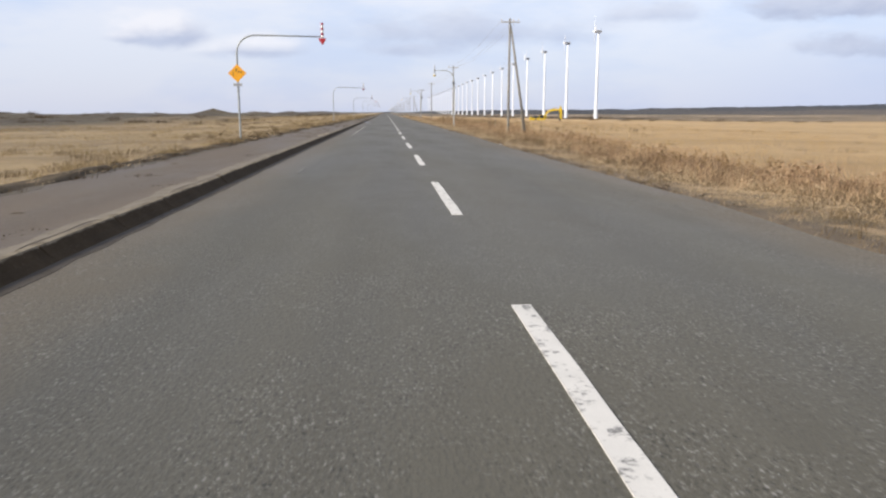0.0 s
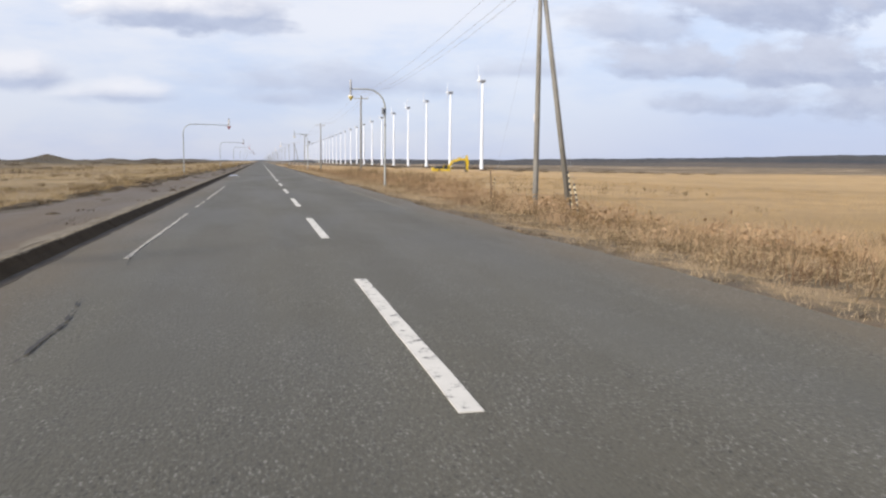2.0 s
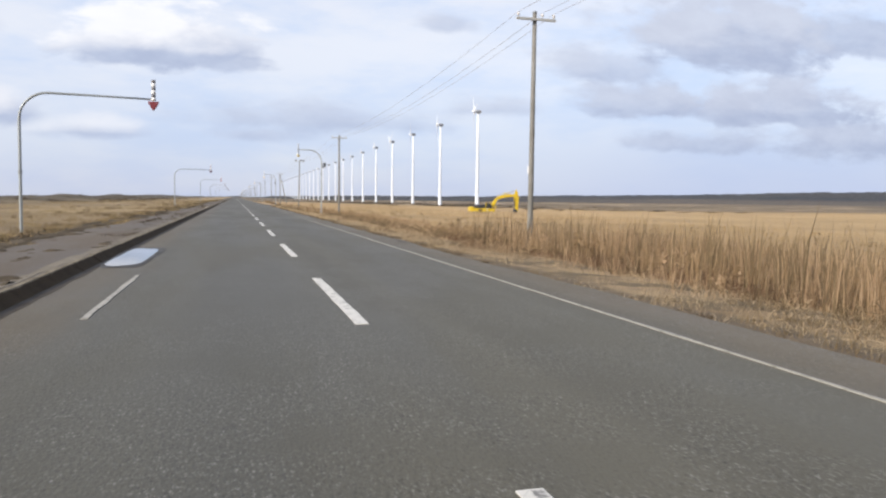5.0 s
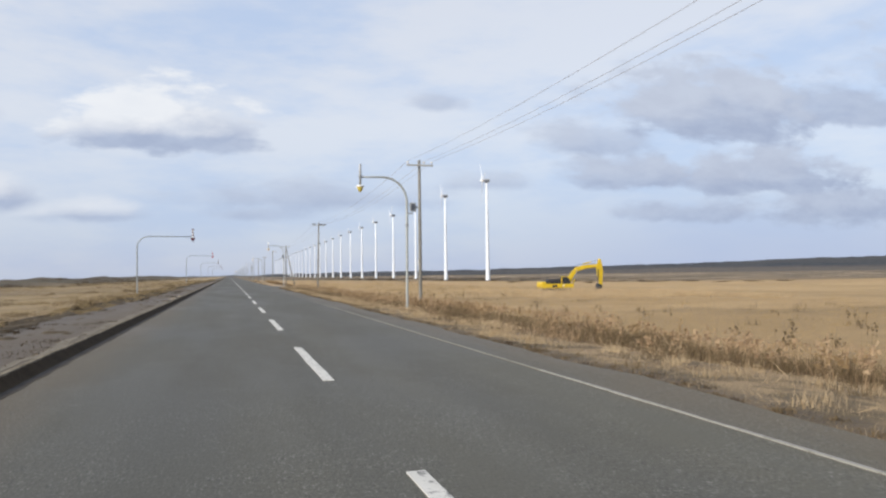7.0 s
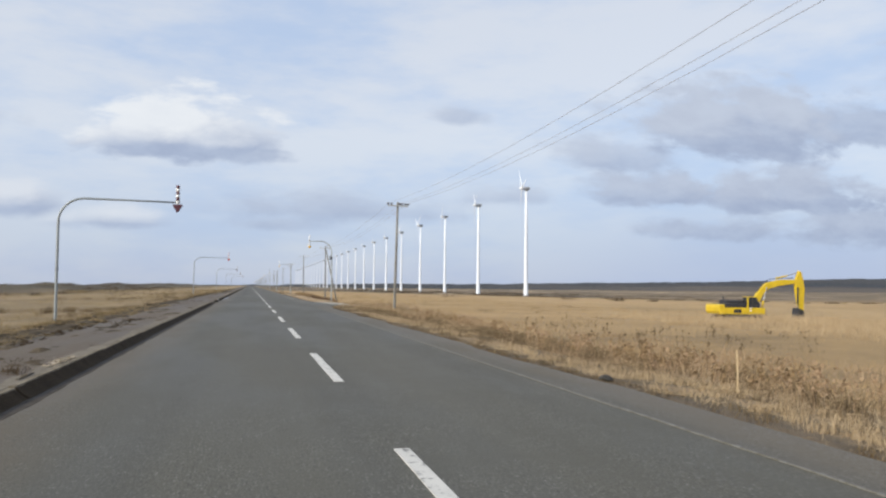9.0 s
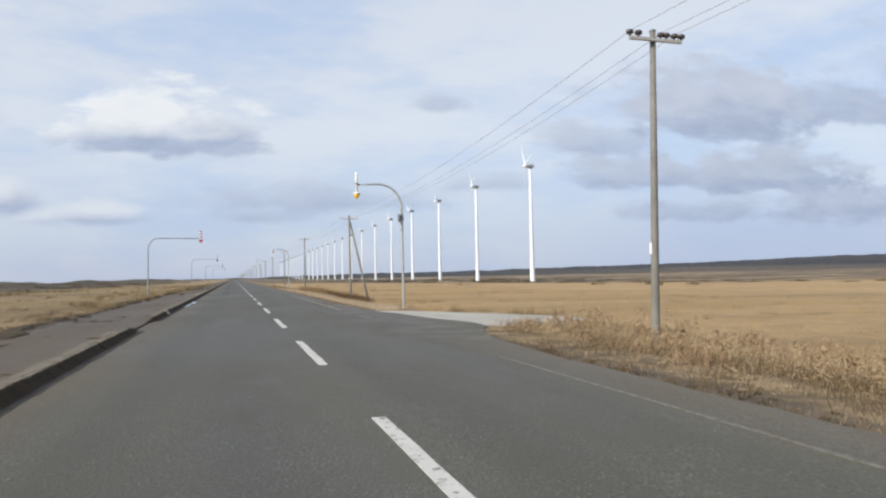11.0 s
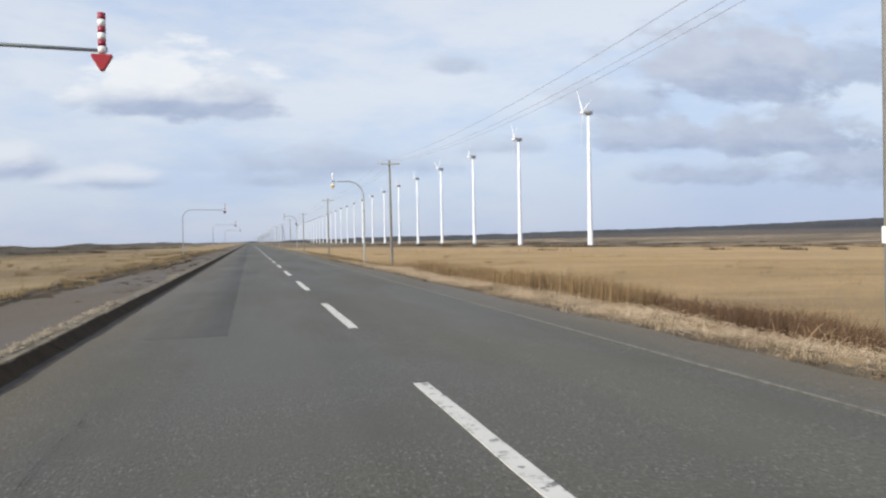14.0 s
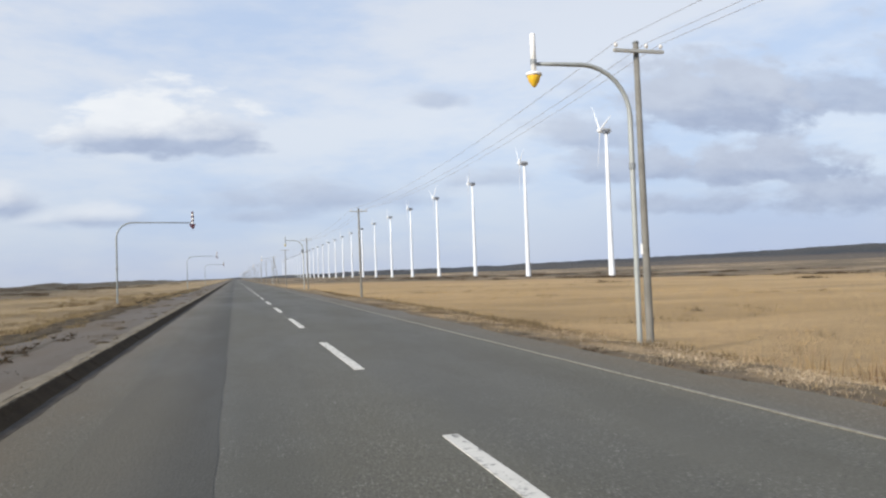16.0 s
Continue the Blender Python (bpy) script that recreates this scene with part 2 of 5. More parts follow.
def plain(name, col, rough=0.6, metal=0.0, var=0.25, scale=3.0, bump=0.0, grain=40.0):
    k = Net(name, rough, metal)
    stain = k.noise(scale, 5, 0.65, None, 0.3, 0.75)
    fine = k.noise(grain, 3, 0.6)
    c = k.mix(k.math("MULTIPLY", stain, var), col, tuple(v * 0.6 for v in col))
    c = k.mix(k.span(fine, 0.5, 0.8, 0.0, var * 0.6), c, tuple(min(1, v * 1.3) for v in col))
    if bump:
        k.bump(fine, bump, 0.01)
    return k.done(c, k.span(stain, 0, 1, rough * 0.85, min(1, rough * 1.15)))


k = Net("kerb_concrete", 0.95)
k.b.inputs["Specular IOR Level"].default_value = 0.1
# the shade on the kerb's road side is mixed into these dark browns
kface_shaded = k.mix(k.noise(1.3, 5, 0.65, None, 0.3, 0.75), (0.052, 0.037, 0.022), (0.028, 0.020, 0.012))
kface_shaded = k.mix(k.noise(30, 3, 0.6, None, 0.55, 0.8), kface_shaded, (0.082, 0.062, 0.04))
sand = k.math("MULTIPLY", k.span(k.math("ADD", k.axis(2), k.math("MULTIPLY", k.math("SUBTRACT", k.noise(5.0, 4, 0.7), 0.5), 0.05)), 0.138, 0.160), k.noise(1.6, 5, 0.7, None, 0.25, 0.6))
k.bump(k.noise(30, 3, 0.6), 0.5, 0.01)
M["kerb"] = k.done(k.mix(sand, kface_shaded, (0.24, 0.205, 0.15)))
M["concrete"] = plain("pale_concrete", (0.46, 0.43, 0.37), 0.9, 0, 0.75, 0.6, 0.4, 25)
M["galv"] = plain("painted_steel", (0.28, 0.305, 0.315), 0.5, 0.25, 0.35, 2.0)
M["warm_galv"] = plain("weathered_steel", (0.36, 0.38, 0.375), 0.55, 0.2, 0.4, 2.0)
M["bar_grey"] = plain("grey_plastic", (0.36, 0.38, 0.40), 0.5, 0, 0.2, 4)
M["galv_dark"] = plain("grey_steel", (0.25, 0.265, 0.275), 0.5, 0.3, 0.35, 2.0)
M["pole"] = plain("utility_pole_concrete", (0.19, 0.183, 0.166), 0.85, 0, 0.55, 1.2, 0.3, 20)
M["arm"] = plain("steel_crossarm", (0.42, 0.42, 0.40), 0.5, 0.3, 0.3)
M["porcelain"] = plain("porcelain", (0.62, 0.62, 0.62), 0.25, 0, 0.1)
M["insulator"] = plain("brown_insulator", (0.06, 0.05, 0.05), 0.3, 0, 0.2)
M["wire"] = plain("cable", (0.33, 0.34, 0.38), 0.6, 0.0, 0.1)
M["red"] = plain("red_reflector", (0.37, 0.026, 0.034), 0.45, 0, 0.3, 5)
M["maroon"] = plain("faded_maroon", (0.085, 0.022, 0.035), 0.55, 0, 0.4, 5)
M["dull_red"] = plain("dull_red", (0.19, 0.028, 0.036), 0.55, 0, 0.4, 5)
M["faded_grey"] = plain("faded_stripe", (0.16, 0.155, 0.165), 0.55, 0, 0.3, 5)
M["pale_yellow"] = plain("bleached_yellow", (0.55, 0.44, 0.09), 0.5, 0, 0.2, 5)
M["dark_red"] = plain("weathered_red", (0.30, 0.028, 0.06), 0.5, 0, 0.4, 5)
M["white"] = plain("white_plate", (0.78, 0.78, 0.77), 0.45, 0, 0.12, 5)
M["yellow"] = plain("yellow_reflector", (0.80, 0.48, 0.03), 0.4, 0, 0.15, 5)
M["amber"] = plain("amber_sign_face", (0.72, 0.33, 0.012), 0.45, 0, 0.2, 4)
M["black"] = plain("black_paint", (0.02, 0.02, 0.022), 0.5, 0, 0.2)
M["panel"] = plain("solar_cell", (0.03, 0.035, 0.05), 0.15, 0, 0.1)
M["turbine"] = plain("white_gelcoat", (0.70, 0.735, 0.79), 0.35, 0, 0.08, 0.2)
M["nacelle"] = plain("nacelle_grey", (0.30, 0.32, 0.355), 0.45, 0, 0.15, 0.5)
M["cream"] = plain("cream_band", (0.55, 0.47, 0.30), 0.6, 0, 0.25, 5)
M["nacelle_vent"] = plain("turbine_grey", (0.15, 0.16, 0.18), 0.5, 0, 0.2, 0.5)
M["digger"] = plain("digger_yellow", (0.60, 0.42, 0.014), 0.45, 0, 0.55, 1.6)
M["digger_dark"] = plain("digger_black", (0.025, 0.025, 0.028), 0.55, 0, 0.3, 2)
M["chrome"] = plain("cylinder_steel", (0.55, 0.55, 0.55), 0.25, 0.8, 0.1)
M["glass"] = plain("cab_glass", (0.03, 0.035, 0.04), 0.08, 0, 0.1)
M["wood"] = plain("weathered_wood", (0.20, 0.14, 0.09), 0.85, 0, 0.5, 4, 0.4, 30)
M["pale_stake"] = plain("bamboo", (0.50, 0.38, 0.22), 0.7, 0, 0.3, 4)
M["soil"] = plain("footway_soil", (0.085, 0.068, 0.046), 0.95, 0, 0.6, 2.5, 0.7, 22)
# gutter silt, coloured darker to carry the kerb's shadow
M["shade_silt"] = plain("gutter_silt", (0.040, 0.030, 0.019), 0.95, 0, 0.6, 2.5, 0.7, 22)
M["pale_soil"] = plain("footway_sand", (0.165, 0.138, 0.098), 0.95, 0, 0.6, 2.5, 0.7, 22)
k = Net("soil_crust", 0.95)
k.b.inputs["Specular IOR Level"].default_value = 0.1
crumb = k.noise(14, 5, 0.75)
cc = k.mix(k.noise(1.1, 5, 0.65, None, 0.35, 0.65), (0.112, 0.088, 0.060), (0.062, 0.049, 0.033))
cc = k.mix(k.span(crumb, 0.54, 0.68), cc, (0.20, 0.15, 0.09))
k.bump(crumb, 0.8, 0.03)
M["crust"] = k.done(cc)
M["mud"] = plain("wet_mud", (0.038, 0.034, 0.028), 0.7, 0, 0.5, 3, 0.3, 20)
M["crack"] = plain("crack_filler", (0.035, 0.034, 0.033), 0.8, 0, 0.4, 8)

k = Net("water", 0.02)
k.b.inputs["IOR"].default_value = 1.33
k.b.inputs["Specular IOR Level"].default_value = 1.0
k.bump(k.noise(3, 2, 0.5), 0.03, 0.01)
M["water"] = k.done((0.10, 0.11, 0.12))
k = Net("sea_water", 0.12)
k.bump(k.noise(0.2, 4, 0.6), 0.5, 0.5)
M["sea"] = k.done((0.05, 0.09, 0.14))

# ground: straw fields to the east of the road, olive dune grass to the west
k = Net("ground_grass", 0.95)
gx, gy = k.axis(0), k.axis(1)
east = k.span(k.math("ADD", gx, k.math("MULTIPLY", k.noise(0.05, 3), 6.0)), -4.0, 8.0)
bands = k.noise(1.0, 5, 0.6, k.stretch(0.012, 0.05, 0.05), 0.40, 0.62)
far_bands = k.noise(1.0, 5, 0.6, k.stretch(0.0022, 0.012, 0.01), 0.38, 0.53)
tuft = k.noise(2.2, 6, 0.7, None, 0.3, 0.7)
mott = k.noise(0.35, 5, 0.65, None, 0.35, 0.65)
straw = k.mix(bands, (0.54, 0.37, 0.18), (0.43, 0.29, 0.13))
straw = k.mix(k.math("MULTIPLY", mott, 0.4), straw, (0.36, 0.245, 0.112))
straw = k.mix(k.math("MULTIPLY", k.noise(1.0, 5, 0.65, k.stretch(0.03, 0.07, 0.05), 0.52, 0.66), 0.55), straw, (0.25, 0.175, 0.085))
farland = k.mix(far_bands, (0.36, 0.27, 0.165), (0.125, 0.092, 0.055))
farland = k.mix(k.noise(1.0, 5, 0.65, k.stretch(0.010, 0.022, 0.02), 0.49, 0.57), farland, (0.055, 0.045, 0.030))
farland = k.mix(k.noise(1.0, 4, 0.6, k.stretch(0.007, 0.018, 0.03), 0.57, 0.63), farland, (0.43, 0.33, 0.21))
straw = k.mix(k.span(k.math("ADD", gy, k.math("ADD", k.math("MULTIPLY", gx, 0.3), k.math("MULTIPLY", k.noise(0.012, 4), 200.0))), 600.0, 760.0), straw, farland)
west = k.mix(bands, (0.42, 0.31, 0.163), (0.25, 0.18, 0.095))
west = k.mix(k.math("MULTIPLY", mott, 0.5), west, (0.17, 0.13, 0.075))
west = k.mix(k.span(k.math("ADD", k.math("MULTIPLY", gx, -1.0), k.math("ADD", k.math("MULTIPLY", k.noise(0.03, 4), 50.0), k.math("MULTIPLY", k.noise(0.008, 3), 70.0))), 76.0, 130.0), west, k.mix(k.math("MULTIPLY", bands, 0.6), (0.034, 0.033, 0.027), (0.085, 0.070, 0.042)))
gcol = k.mix(east, west, straw)
gcol = k.mix(k.math("MULTIPLY", k.span(gx, 7.0, 10.5, 1.0, 0.0), k.math("MULTIPLY", east, 0.75)), gcol, k.mix(mott, (0.38, 0.28, 0.165), (0.24, 0.17, 0.095)))
gcol = k.mix(k.math("MULTIPLY", tuft, 0.3), gcol, (0.24, 0.165, 0.085))
soil_low = k.math("MULTIPLY", k.span(gx, 6.8, 8.2, 1.0, 0.0), k.math("MULTIPLY", k.span(gx, 3.9, 4.1), k.noise(0.7, 4, 0.65, None, 0.42, 0.6)))
gcol = k.mix(k.math("MULTIPLY", soil_low, 0.75), gcol, (0.115, 0.088, 0.05))
soil = k.span(k.math("ABSOLUTE", k.math("SUBTRACT", k.math("ADD", gx, k.math("MULTIPLY", k.noise(0.9, 4), 0.8)), 4.7)), 0.25, 0.8, 1.0, 0.0)
gcol = k.mix(k.math("MULTIPLY", soil, 0.8), gcol, (0.12, 0.092, 0.062))
k.bump(k.math("ADD", tuft, k.noise(9, 4, 0.7)), 0.9, 0.15)
M["ground"] = k.done(gcol)

k = Net("forest", 0.95)
hb = k.noise(1.0, 6, 0.65, k.stretch(0.004, 0.004, 0.05), 0.38, 0.62)
hc = k.mix(hb, (0.024, 0.029, 0.037), (0.042, 0.042, 0.043))
slope = k.math("MULTIPLY", k.span(k.math("ADD", k.axis(2), k.math("MULTIPLY", k.noise(1.0, 4, 0.6, k.stretch(0.003, 0.003, 0.02)), 22.0)), 16.0, 26.0, 1.0, 0.0), k.span(k.axis(0), 700.0, 1500.0))
hc = k.mix(k.math("MULTIPLY", slope, 0.8), hc, (0.105, 0.083, 0.065))
k.bump(k.noise(0.05, 5, 0.7), 1.0, 6.0)
M["forest"] = k.done(hc)


def blade_mat(name, a, b, c, trans=0.35):
    k = Net(name, 0.75)
    r = k.island()
    patch = k.noise(0.4, 3, 0.6, None, 0.35, 0.65)
    col = k.mix(k.span(r, 0.0, 0.6), a, b)
    col = k.mix(k.span(r, 0.75, 1.0), col, c)
    col = k.mix(k.math("MULTIPLY", patch, 0.45), col, c)
    k.b.inputs["Specular IOR Level"].default_value = 0.2
    k.done(col)
    t = k.n.new("ShaderNodeBsdfTranslucent")
    k.l.new(col, t.inputs[0])
    s = k.n.new("ShaderNodeMixShader")
    s.inputs[0].default_value = trans
    k.l.new(k.b.outputs[0], s.inputs[1])
    k.l.new(t.outputs[0], s.inputs[2])
    k.l.new(s.outputs[0], k.n["Material Output"].inputs[0])
    return k.m


M["pale_straw"] = blade_mat("pale_straw", (0.62, 0.485, 0.31), (0.48, 0.365, 0.22), (0.28, 0.20, 0.115))
M["dark_weed"] = blade_mat("dark_weed", (0.105, 0.072, 0.042), (0.072, 0.050, 0.030), (0.045, 0.034, 0.022))
M["bank_straw"] = blade_mat("bank_straw", (0.74, 0.61, 0.45), (0.60, 0.475, 0.33), (0.28, 0.20, 0.125))
M["mat_straw"] = blade_mat("matted_straw", (0.52, 0.405, 0.27), (0.37, 0.28, 0.18), (0.20, 0.15, 0.09))
M["brown_reed"] = blade_mat("brown_reed", (0.40, 0.28, 0.15), (0.28, 0.19, 0.10), (0.17, 0.115, 0.065))
M["rust"] = blade_mat("rust_weed", (0.21, 0.125, 0.072), (0.155, 0.095, 0.056), (0.10, 0.064, 0.04))
M["bleached"] = blade_mat("bleached_straw", (0.58, 0.52, 0.42), (0.46, 0.40, 0.30), (0.25, 0.20, 0.14))
M["reed"] = blade_mat("dry_reed", (0.55, 0.40, 0.25), (0.40, 0.28, 0.168), (0.25, 0.165, 0.098))
M["brown_weed"] = blade_mat("brown_weed", (0.22, 0.16, 0.09), (0.165, 0.118, 0.066), (0.11, 0.08, 0.045))
M["field_straw"] = blade_mat("field_straw", (0.51, 0.36, 0.18), (0.43, 0.295, 0.14), (0.30, 0.205, 0.095))
M["olive"] = blade_mat("olive_grass", (0.42, 0.315, 0.168), (0.285, 0.21, 0.108), (0.15, 0.115, 0.06))
M["clod"] = plain("verge_soil", (0.10, 0.078, 0.052), 0.95, 0, 0.5, 2, 0.6, 15)


# ---- builders ----
def part(name, bm, mat, parent=None, label="", smooth=False):
    """Links a bmesh as one mesh object, under a thing or a part if given."""
    me = bpy.data.meshes.new(name)
    bm.to_mesh(me)
    bm.free()
    me.materials.append(mat)
    if smooth:
        me.shade_smooth()
    ob = new(name, me)
    ob.parent = parent
    if label:
        ob["label"] = label
    return ob


def raw(name, verts, faces, mat, parent=None, smooth=False):
    """A mesh of many like faces (all with as many corners), from arrays."""
    verts, faces = np.asarray(verts, np.float32), np.asarray(faces, np.int32)
    me = bpy.data.meshes.new(name)
    me.vertices.add(len(verts))
    me.vertices.foreach_set("co", verts.ravel())
    c = faces.shape[1]
    me.loops.add(faces.size)
    me.loops.foreach_set("vertex_index", faces.ravel())
    me.polygons.add(len(faces))
    me.polygons.foreach_set("loop_start", np.arange(0, faces.size, c, dtype=np.int32))
    me.update(calc_edges=True)
    me.materials.append(mat)
    if smooth:
        me.shade_smooth()
    else:
        me.shade_flat()
    ob = new(name, me)
    ob.parent = parent
    return ob


def box(bm, x0, x1, y0, y1, z0, z1, bevel=0.0, m=None):
    r = bmesh.ops.create_cube(bm, size=1.0)
    vs = r["verts"]
    bmesh.ops.transform(bm, verts=vs, matrix=Matrix.Translation(((x0 + x1) / 2, (y0 + y1) / 2, (z0 + z1) / 2)) @ Matrix.Diagonal((x1 - x0, y1 - y0, z1 - z0, 1)))
    if bevel:
        es = list({e for v in vs for e in v.link_edges})
        out = bmesh.ops.bevel(bm, geom=es, offset=bevel, segments=2, affect="EDGES", profile=0.5)
        vs = out["verts"]
        vs = list({v for f in out["faces"] for v in f.verts} | {v for v in vs})
    if m is not None:
        bmesh.ops.transform(bm, verts=[v for v in bm.verts if v in set(vs)], matrix=m)
    return bm


def boxed(x0, x1, y0, y1, z0, z1, bevel=0.0):
    return box(bmesh.new(), x0, x1, y0, y1, z0, z1, bevel)


def tube(points, radii, sides=10, bm=None):
    """A round bar along the points, capped at both ends."""
    bm = bm or bmesh.new()
    pts = [Vector(p) for p in points]
    if isinstance(radii, (int, float)):
        radii = [radii] * len(pts)
    side = None
    rings = []
    for i, p in enumerate(pts):
        d = (pts[min(i + 1, len(pts) - 1)] - pts[max(i - 1, 0)]).normalized()
        if side is None:
            side = d.orthogonal().normalized()
        side = (side - d * side.dot(d)).normalized()
        other = d.cross(side)
        rings.append([bm.verts.new(p + radii[i] * (math.cos(a) * side + math.sin(a) * other)) for a in (2 * math.pi * j / sides for j in range(sides))])
    for a, b in zip(rings, rings[1:]):
        for j in range(sides):
            bm.faces.new((a[j], a[(j + 1) % sides], b[(j + 1) % sides], b[j]))
    bm.faces.new(rings[0][::-1])
    bm.faces.new(rings[-1])
    return bm


def prism(outline, y0, y1, bevel=0.0, bm=None):
    """A plate: an outline in x and z, from y0 to y1."""
    bm = bm or bmesh.new()
    a = [bm.verts.new((x, y0, z)) for x, z in outline]
    b = [bm.verts.new((x, y1, z)) for x, z in outline]
    fs = [bm.faces.new(a), bm.faces.new(b[::-1])]
    for i in range(len(a)):
        j = (i + 1) % len(a)
        fs.append(bm.faces.new((a[j], a[i], b[i], b[j])))
    bmesh.ops.recalc_face_normals(bm, faces=fs)
    if bevel:
        bmesh.ops.bevel(bm, geom=list({e for f in fs for e in f.edges}), offset=bevel, segments=2, affect="EDGES", profile=0.5)
    return bm


def thing(name, label, category, group="", kind=""):
    return tagged(new(name), label, category, group, kind)


def smooth2(a, lo, hi):
    t = np.clip((a - lo) / (hi - lo), 0, 1)
    return t * t * (3 - 2 * t)


def field(x, y, scale, seed):
    """Smooth value noise from 0 to 1 over arrays."""
    rng = np.random.default_rng(seed)
    tab = rng.random((64, 64))
    u, v = np.asarray(x) / scale, np.asarray(y) / scale
    i, j = np.floor(u).astype(int), np.floor(v).astype(int)
    a, b = u - i, v - j
    a, b = a * a * (3 - 2 * a), b * b * (3 - 2 * b)
    t = lambda p, q: tab[p % 64, q % 64]
    return (t(i, j) * (1 - a) + t(i + 1, j) * a) * (1 - b) + (t(i, j + 1) * (1 - a) + t(i + 1, j + 1) * a) * b


KERB_X = -4.30       # foot of the kerb
FOOT_X = -7.15       # far edge of the footway
EDGE_X = 4.22        # east edge of the asphalt


def land(x, y):
    """Height of the ground."""
    x, y = np.asarray(x, float), np.asarray(y, float)
    z = np.interp(x, [-4500, -420, -330, -250, -120, -40, -14, -9, -7.2, -7.0, 4.0, 4.25, 5.2, 6.6, 8, 9.5, 12, 20, 48, 182, 500, 4500],
                  [-12, -12, -9, -2.5, -1.1, -0.5, -0.12, -0.02, 0.10, -0.3, -0.3, -0.05, -0.08, -0.2, -0.42, -0.6, -0.95, -1.15, -1.4, -4.4, -5.0, -5.0])
    fall = np.interp(y, [59, 322], [0.22, -0.25])
    z = z + fall * smooth2(x, 5.5, 9.5) * (1 - smooth2(x, 60, 160))
    off = np.maximum(smooth2(x, 4.4, 7), smooth2(-x, 7.3, 9))
    z = z + off * ((field(x, y, 1.7, 3) - 0.5) * 0.14 + (field(x, y, 7.0, 4) - 0.5) * 0.22)
    dune = smooth2(-x, 35, 90) * (1 - smooth2(-x, 210, 330))
    z = z + dune * (np.maximum(field(x, y, 46.0, 5) - 0.4, 0) * np.interp(y, [300, 380], [4.4, 2.4]) + np.maximum(field(x, y, 19.0, 6) - 0.5, 0) * 2.6 + np.maximum(field(x, y, 9.0, 8) - 0.55, 0) * 2.0 * smooth2(-x, 60, 110))
    z = z + 3.9 * np.exp(-np.sqrt(((x + 70) / 8) ** 2 + ((y - 305) / 11) ** 2 + 0.05) * 1.1) * 1.25
    ridge = np.exp(-((x + 92) / 16) ** 2) * smooth2(y, 520, 680) * (1 - smooth2(y, 1300, 1700))
    z = z + ridge * (0.5 + 1.3 * field(x * 0.4, y, 48.0, 15) + 0.7 * field(x, y, 21.0, 16))
    for py, peak in ((712, 1.0), (785, 0.6), (1080, 1.3)):
        z = z + peak * np.exp(-(((x + 91) / 9) ** 2 + ((y - py) / 26) ** 2))
    z = z + smooth2(x, 70, 200) * (1 - smooth2(x, 1500, 2500)) * (np.maximum(field(x, y, 60.0, 7) - 0.5, 0) * 2.2)
    z = z + 0.38 * np.exp(-(((x - 10) / 3.2) ** 2 + ((y - 222.0) / 4.0) ** 2))
    near = lane_near(x)
    lane = smooth2(x, 4.4, 5.0) * (1 - smooth2(x, 15, 18)) * smooth2(y, near - 1.0, near - 0.1) * (1 - smooth2(y, 234.9, 236.2))
    return z * (1 - lane) + lane * (entrance_z(x) - 0.03)


def entrance_z(x):
    """Height of the field entrance, falling away from the road."""
    return np.interp(x, [4.2, 6, 8, 16, 20], [-0.03, -0.085, -0.21, -0.75, -1.1])


def lane_near(x):
    """Near edge of the field entrance."""
    return np.interp(x, [4.2, 4.64, 6.1, 7.5, 10, 12, 14], [228, 226.3, 223.3, 224.4, 226.8, 229.5, 232.3])


def lines(spans):
    out = []
    for a, b, s in spans:
        out += list(np.arange(a, b, s))
    return np.array(sorted(set(np.round(out, 3))))


# ---- the land ----
gxs = lines([(-4500, -800, 400), (-800, -340, 60), (-340, -130, 10), (-130, -60, 4), (-60, -15, 2.5), (-15, -7.2, 0.6), (-7.2, -6.9, 0.2), (-6.9, 3.9, 3.5), (3.9, 5.4, 0.3),
             (5.4, 20, 0.6), (20, 60, 2.5), (60, 260, 12), (260, 800, 60), (800, 4501, 400)])
gys = lines([(-4500, -600, 400), (-600, -60, 60), (-60, 420, 2.0), (420, 1200, 8), (1200, 1500, 25), (1500, 4700, 150)])
GX, GY = np.meshgrid(gxs, gys)
gv = np.stack([GX, GY, land(GX, GY)], -1).reshape(-1, 3)
nx, ny = len(gxs), len(gys)
q = (np.arange(ny - 1)[:, None] * nx + np.arange(nx - 1)[None, :]).ravel()
ground = raw("ground", gv, np.stack([q, q + 1, q + nx + 1, q + nx], 1), M["ground"], smooth=True)
tagged(ground, "dry straw-coloured coastal grassland with brown patches", "ground", kind="structure")

sea = raw("water", [(-4800, -4500, -8.5), (-340, -4500, -8.5), (-340, 4700, -8.5), (-4800, 4700, -8.5)], [(0, 1, 2, 3)], M["sea"])
tagged(sea, "blue-grey sea behind the dunes", "sea", kind="structure")

